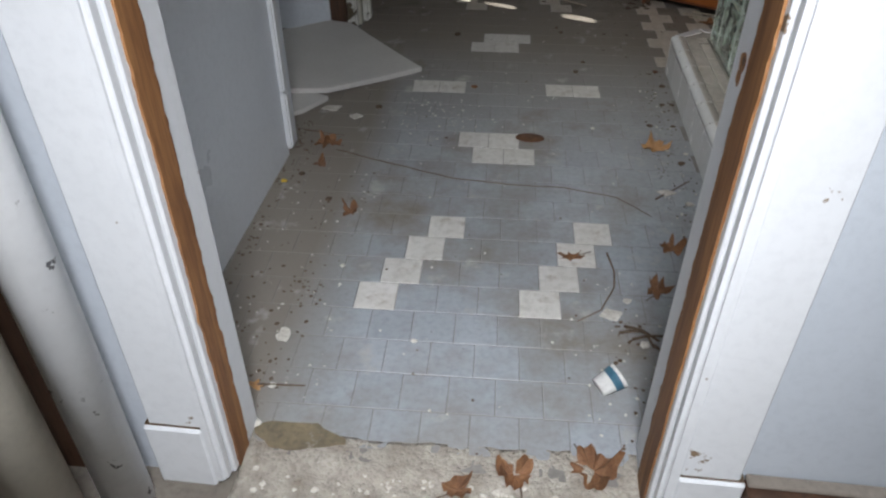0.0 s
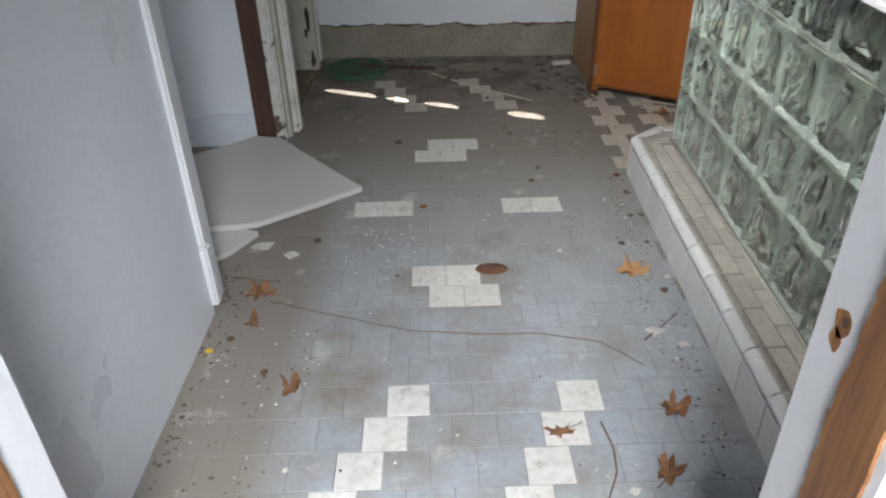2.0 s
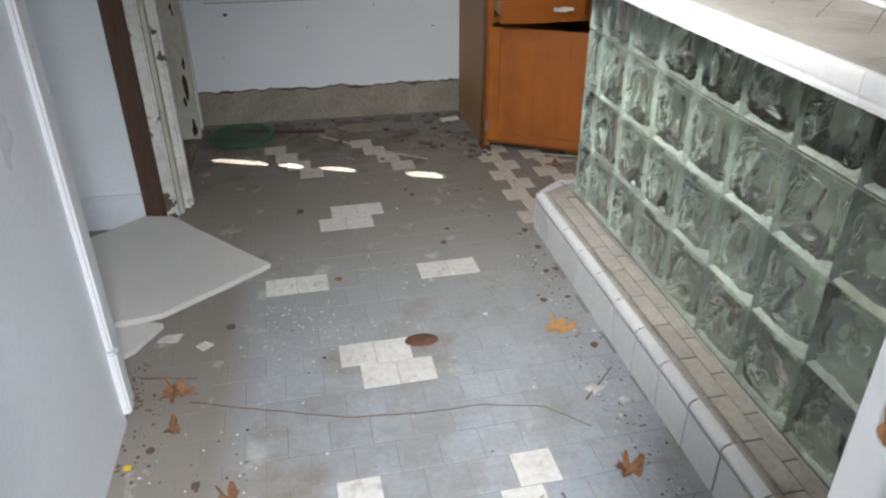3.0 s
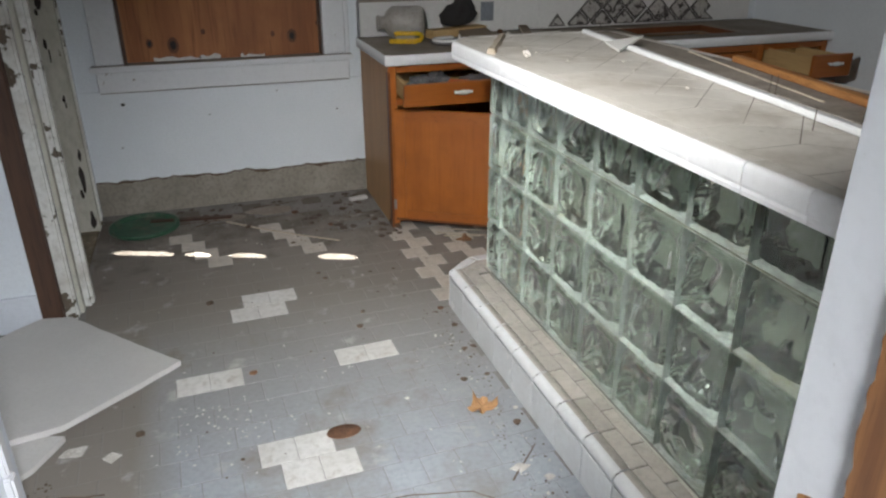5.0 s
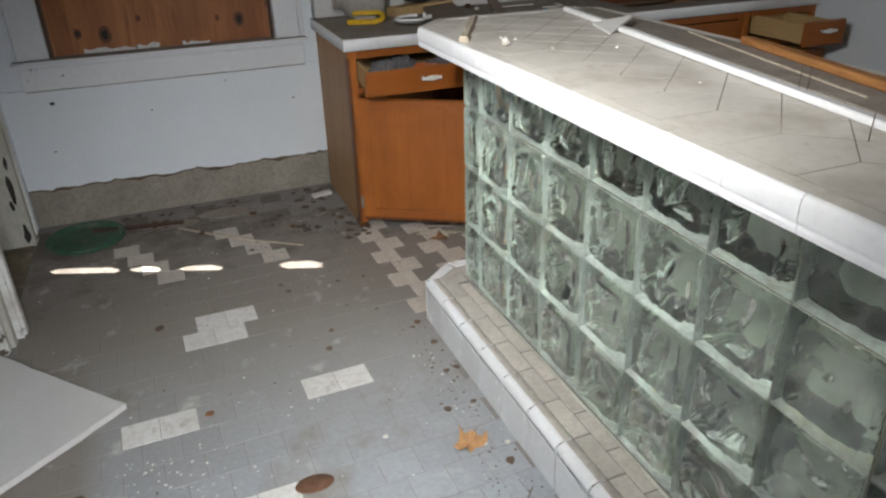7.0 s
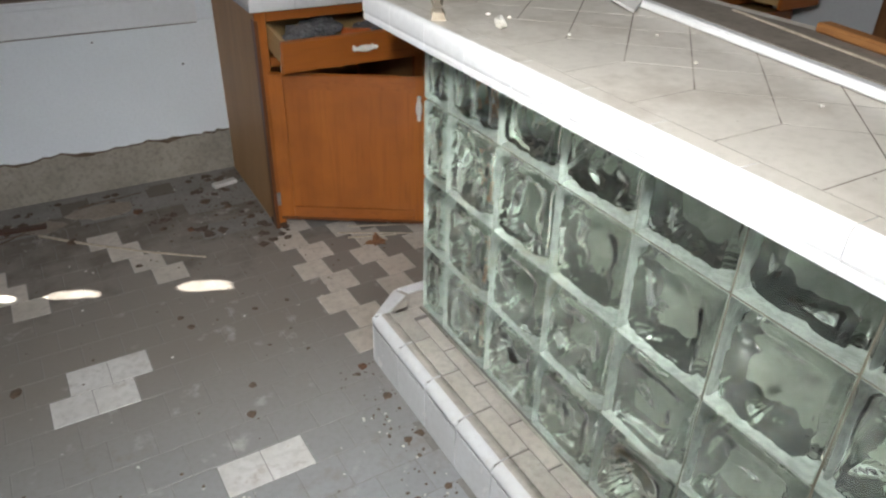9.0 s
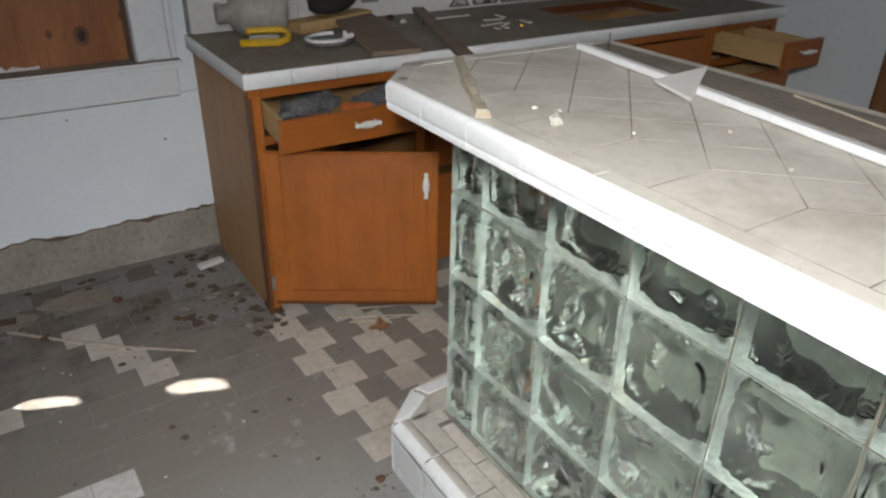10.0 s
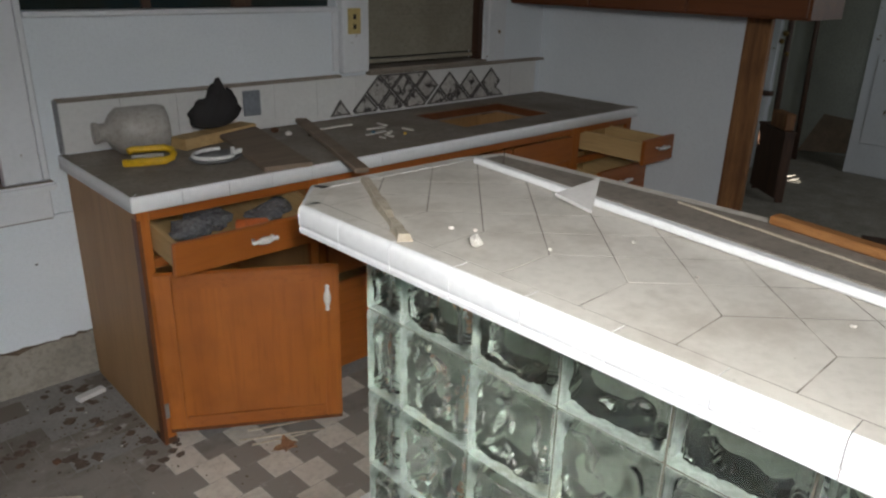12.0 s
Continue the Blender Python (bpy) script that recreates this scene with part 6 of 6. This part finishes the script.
tagged(part("wood_scrap", boxes(((-0.05, -0.016, 0), (0.05, 0.016, 0.018)), bevel=0.003), "foam"), "pale block of wood beside the cabinet foot", "wood scrap").matrix_world = pose(0.66, 5.42, 0.001, 0, 0, 12)
d = part("rust_disc", lathe([(0.045, 0.0), (0.052, 0.002), (0.050, 0.004), (0.01, 0.0045)], 24, 0.62), "rust")
d.location = (0.198, 3.452, 0.0006)
tagged(d, "rust-brown oval scrap on the tiled floor", "scrap")
for k, (x0, y0, x1, y1, h) in enumerate(((0.455, 2.50, 0.535, 2.455, 0.012), (0.47, 2.455, 0.545, 2.475, 0.006), (0.485, 2.49, 0.52, 2.43, 0.018), (0.44, 2.475, 0.50, 2.485, 0.004), (0.52, 2.44, 0.55, 2.40, 0.003))):
    tw = floor_stick([(x0, y0, 0), ((x0 + x1) / 2, (y0 + y1) / 2, h), (x1, y1, 0)], 0.0045, "twig", "brown_chip", "short dark twig in a small heap by the door jamb", "twig")
    tw["group"] = "twigs by the door jamb"
lid = thing("basin_lid", "round dusty green plastic lid by the skirting", "lid", at=pose(-0.445, 5.350, 0.001))
part("rim", lathe([(0.158, 0.0), (0.168, 0.006), (0.167, 0.022), (0.158, 0.025), (0.146, 0.012), (0.142, 0.004)], 36), "green", lid)
part("dish", lathe([(0.147, 0.002), (0.14, 0.003), (0.01, 0.004)], 36), "lid_dust", lid, "brown dust lying in the lid")
pot = thing("yogurt_pot", "crushed white pot with a faded blue label", "pot", at=pose(0.400, 2.290, 0.024, 68, 0, 118))
pot.scale = (0.92, 0.72, 0.92)
part("pot_body", lathe([(0.026, -0.030), (0.034, 0.028), (0.036, 0.032), (0.032, 0.030), (0.02, 0.02)], 20), "porcelain", pot)
part("label", lathe([(0.0318, 0.004), (0.0349, 0.022), (0.0350, 0.023), (0.0316, 0.0035)], 20), "label_blue", pot, "faded blue label band")
for k, (px, py, r, mt) in enumerate(((-0.59, 3.07, 0.016, "yellow"), (-0.545, 3.12, 0.02, "brown_chip"), (-0.42, 2.98, 0.018, "brown_chip"), (0.71, 3.33, 0.02, "brown_chip"), (0.735, 3.40, 0.014, "plaster_chip"), (0.675, 3.42, 0.011, "plaster_chip"), (0.70, 3.78, 0.018, "brown_chip"), (0.72, 3.95, 0.02, "brown_chip"), (0.71, 4.09, 0.02, "rust"),
                                     (0.32, 4.50, 0.018, "brown_chip"), (0.30, 4.56, 0.016, "brown_chip"), (-0.159, 4.418, 0.026, "brown_chip"), (0.375, 4.049, 0.020, "brown_chip"), (-0.036, 3.857, 0.020, "leaf"), (-0.383, 3.632, 0.022, "brown_chip"), (0.633, 3.599, 0.020, "brown_chip"), (0.425, 3.555, 0.012, "plaster_chip"), (0.41, 4.16, 0.018, "brown_chip"), (-0.30, 2.66, 0.012, "plaster_chip"), (-0.379, 2.366, 0.026, "plaster_chip"), (-0.385, 2.39, 0.018, "plaster_chip"), (-0.36, 2.21, 0.014, "plaster_chip"), (-0.06, 2.39, 0.012, "plaster_chip"), (-0.10, 3.42, 0.010, "brown_chip"), (0.70, 3.08, 0.022, "plaster_chip"), (0.50, 2.44, 0.02, "plaster_chip"), (0.47, 2.60, 0.016, "plaster_chip"), (-0.36, 2.10, 0.02, "plaster_chip"), (0.30, 1.985, 0.022, "plaster_chip"), (0.24, 4.93, 0.018, "brown_chip"), (0.36, 5.15, 0.022, "brown_chip"), (0.45, 5.10, 0.022, "rust"), (0.55, 5.30, 0.03, "brown_chip"), (0.62, 5.22, 0.025, "brown_chip"), (0.30, 5.33, 0.03, "rust"), (0.68, 5.10, 0.025, "brown_chip"), (0.05, 5.20, 0.03, "brown_chip"))):
    c = crumb(k + 70, r * 0.72, mt, 0.3)
    c.name = "fragment"
    c.location = (px, py, -0.001 if py > 2.03 else -0.019)
    c.rotation_euler.z = k * 1.7
    tagged(c, {"plaster_chip": "white plaster fragment on the dusty floor", "yellow": "small yellow scrap at the partition's foot", "rust": "rusty brown fragment on the dusty floor", "leaf": "curled dry leaf piece on the tiles"}.get(mt, "dark brown fragment on the dusty floor"), "fragment", "fragments on the floor")


def litter(name, count, spots, size, material, label, seed, flat=0.5, base=-0.0008):
    """Uncountable fine litter as one mesh."""
    rr = random.Random(seed)
    verts, faces = [], []
    for _ in range(count):
        x0, x1, y0, y1 = rr.choice(spots)
        cx, cy = rr.uniform(x0, x1), rr.uniform(y0, y1)
        s = size * rr.uniform(0.4, 1.0) ** 1.5
        n = rr.choice((4, 5, 6))
        a0 = rr.uniform(0, 6.28)
        i0 = len(verts)
        for k in range(n):
            a = a0 + 2 * math.pi * k / n
            q = s * rr.uniform(0.6, 1.2)
            verts.append((cx + q * math.cos(a), cy + q * math.sin(a), base))
            verts.append((cx + 0.7 * q * math.cos(a), cy + 0.7 * q * math.sin(a), base + s * flat * rr.uniform(0.5, 1.2)))
        for k in range(n):
            k2 = (k + 1) % n
            faces.append((i0 + 2 * k, i0 + 2 * k2, i0 + 2 * k2 + 1, i0 + 2 * k + 1))
        faces.append(tuple(i0 + 2 * k + 1 for k in range(n)))
    me = bpy.data.meshes.new(name)
    me.from_pydata(verts, [], faces)
    me.materials.append(M[material])
    return tagged(new(name, me), label, "litter", kind="stuff")


ALL, EDGE = (-0.6, 0.74, 2.06, 5.5), (0.62, 0.745, 2.2, 4.1)
litter("plaster_grit", 560, [ALL, ALL, EDGE, (-0.61, -0.25, 2.1, 3.2), (0.35, 0.7, 2.1, 2.7), (-0.3, 0.3, 3.3, 3.9), (-0.28, -0.02, 3.48, 3.74)], 0.0058, "plaster_chip", "fine white plaster grit scattered on the tiles", 3)
litter("brown_grit", 800, [ALL, EDGE, EDGE, (-0.61, -0.3, 2.1, 3.2), (0.35, 1.2, 4.5, 5.4), (-0.6, 0.7, 4.9, 5.55), (-0.6, 0.7, 5.2, 5.57), (0.5, 0.75, 4.95, 5.5)], 0.006, "brown_chip", "dark crumbs and dirt scattered on the tiles", 4)
litter("rotten_crumbs", 260, [(-0.625, -0.54, 3.14, 3.36), (-0.62, -0.57, 2.65, 3.25), (-0.60, -0.30, 2.2, 3.2), (-0.42, -0.33, 2.12, 2.6), (0.42, 0.52, 2.12, 2.6), (-0.66, -0.60, 3.28, 3.5)], 0.009, "brown_chip", "brown rotten crumbs at the foot of the trim", 12, 0.3)
litter("leaf_mould", 120, [(0.60, 0.735, 4.93, 5.5), (0.66, 0.78, 4.88, 5.05), (0.66, 0.78, 4.88, 5.05), (-0.3, 0.25, 5.36, 5.56), (0.30, 0.42, 5.20, 5.30), (0.46, 0.56, 5.02, 5.10), (-0.1, 0.3, 5.28, 5.4), (0.52, 0.74, 5.40, 5.56)], 0.026, "soil", "dark clumps of leaf mould along the cabinet and skirting", 15, 0.12)
litter("leaf_crumbs", 34, [(0.30, 0.74, 4.95, 5.5), (0.75, 1.25, 4.60, 4.90), (0.50, 0.74, 4.2, 4.7), (0.66, 0.74, 3.6, 4.2)], 0.016, "brown_chip", "broken brown leaf pieces along the cabinets", 16, 0.15)
litter("threshold_rubble", 700, [(-0.34, 0.43, 1.90, 2.03), (-0.34, 0.43, 1.98, 2.09)], 0.007, "rubble", "crumbled mortar and plaster on the threshold", 6, 0.5, -0.006)
litter("threshold_flakes", 150, [(-0.33, 0.43, 1.92, 2.05), (-0.1, 0.43, 1.98, 2.09)], 0.011, "plaster_chip", "white paint flakes on the threshold", 8, 0.3, -0.004)
bm = bmesh.new()
cols, rows_ = 70, 24
grid = []
for i in range(cols + 1):
    gx = DL + 0.001 + (DR - DL - 0.002) * i / cols
    far = 2.072 + 0.05 * (gx - DL) + 0.012 * noise.noise((gx * 9, 3, 0)) + 0.006 * noise.noise((gx * 31, 5, 0))
    line = []
    for k in range(rows_ + 1):
        gy = 1.80 + (far - 1.80) * k / rows_
        lumps = 0.006 * noise.noise((gx * 14, gy * 14, 2)) + 0.004 * noise.noise((gx * 45, gy * 45, 6))
        line.append(bm.verts.new((gx, gy, (-0.006 if gy < 2.0 else 0.0015) + (lumps if k < rows_ - 1 else min(lumps, -0.001)))))
    grid.append(line)
for i in range(cols):
    for k in range(rows_):
        bm.faces.new((grid[i][k], grid[i + 1][k], grid[i + 1][k + 1], grid[i][k + 1])).smooth = True
ext = bmesh.ops.extrude_face_region(bm, geom=bm.faces[:])
bmesh.ops.translate(bm, verts=[v for v in ext["geom"] if isinstance(v, bmesh.types.BMVert)], vec=(0, 0, -0.012))
bmesh.ops.recalc_face_normals(bm, faces=bm.faces)
structure("threshold", bm, "rubble", "crumbled mortar threshold in the doorway", "threshold")

# ---- floor tiles ----
PX, PY, TURN_T = 0.107, 0.1083, radians(2.0)
TILE0 = Vector((-0.128, 2.496))


def tile_mesh(name, material):
    bm = bmesh.new()
    hx, hy = PX / 2 - 0.0008, PY / 2 - 0.0008
    lo = [bm.verts.new((sx * hx, sy * hy, -0.007)) for sx, sy in ((-1, -1), (1, -1), (1, 1), (-1, 1))]
    md = [bm.verts.new((sx * hx, sy * hy, -0.0010)) for sx, sy in ((-1, -1), (1, -1), (1, 1), (-1, 1))]
    up_ = [bm.verts.new((sx * (hx - 0.001), sy * (hy - 0.001), 0)) for sx, sy in ((-1, -1), (1, -1), (1, 1), (-1, 1))]
    for a, b in ((lo, md), (md, up_)):
        for k in range(4):
            bm.faces.new((a[k], a[(k + 1) % 4], b[(k + 1) % 4], b[k]))
    bm.faces.new(up_)
    bmesh.ops.recalc_face_normals(bm, faces=bm.faces)
    me = bpy.data.meshes.new(name)
    bm.to_mesh(me), bm.free()
    me.materials.append(M[material])
    return me


WHITE = {(0, 0), (1, 0), (2, 1), (3, 1), (0, 4), (1, 4), (2, 5), (3, 5), (7, 2), (7, 3), (8, 2), (8, 3), (12, 5), (12, 6), (16, 2), (16, 3), (17, 2), (17, 3), (12, 0), (12, 1)}
TAN = {(21, 5), (22, 5), (23, 4), (24, 4), (24, 0), (23, 0), (22, 1), (21, 1)}
for r in range(15, 25):
    for c in range(9, 16):
        if (c % 2 == 1) == (r % 2 == 1):
            TAN.add((r, c))
meshes = {k: tile_mesh("tile", k) for k in ("grey_tile", "white_tile", "tan_tile")}
floor_ob = bpy.data.objects["floor"]
rng = random.Random(21)
rest = {"grey_tile": [], "tan_tile": []}
made = 0
cu, su = math.cos(TURN_T), math.sin(TURN_T)
for r in range(-5, 29):
    for c in range(-8, 30):
        u, v = (c - 0.5 + (0.5 if r % 2 else 0.0)) * PX, (r + 0.5) * PY
        x, y = TILE0.x + u * cu - v * su, TILE0.y + u * su + v * cu
        if not (-0.72 < x < 3.2 and 2.06 < y < 5.55):
            continue
        if CX + 0.03 + 0.0157 * (4.1 - y) < x < GX + 0.10 and y < 4.17 or (x > 0.74 and y > 4.97):
            continue
        if x < -0.66 and (y < 3.30 or y > 4.40):
            continue
        if y > 5.36 - 0.1 * abs(noise.noise((x * 4, 1, 0))) and rng.random() < 0.7 or (x > 0.5 and y > 5.05 and rng.random() < 0.6):
            continue
        kind_ = "white_tile" if (r, c) in WHITE else "tan_tile" if (r, c) in TAN else "grey_tile"
        m = Matrix.Translation((x, y, rng.uniform(-0.0001, 0.0003))) @ Matrix.Rotation(TURN_T + radians(rng.uniform(-0.4, 0.4)), 4, "Z") @ Matrix.Rotation(radians(rng.uniform(-0.12, 0.12)), 4, "X") @ Matrix.Rotation(radians(rng.uniform(-0.12, 0.12)), 4, "Y")
        if kind_ == "white_tile" or (made < 285 and x < 0.78 and y < 4.75) or (kind_ == "tan_tile" and x < 1.3 and y > 4.1):
            t = new("tile", meshes[kind_])
            t.matrix_world = m
            t.parent = floor_ob
            made += 1
        else:
            rest[kind_].append(m)
for kind_, ms in rest.items():
    src = meshes[kind_]
    co = [v.co for v in src.vertices]
    verts, faces = [], []
    for m in ms:
        i0 = len(verts)
        verts += [tuple(m @ p) for p in co]
        faces += [tuple(i0 + i for i in f.vertices) for f in src.polygons]
    if verts:
        me = bpy.data.meshes.new("tiles")
        me.from_pydata(verts, [], faces)
        me.materials.append(M[kind_])
        ob = new("tiles", me)
        ob.parent = floor_ob
        tagged(ob, kind="stuff")
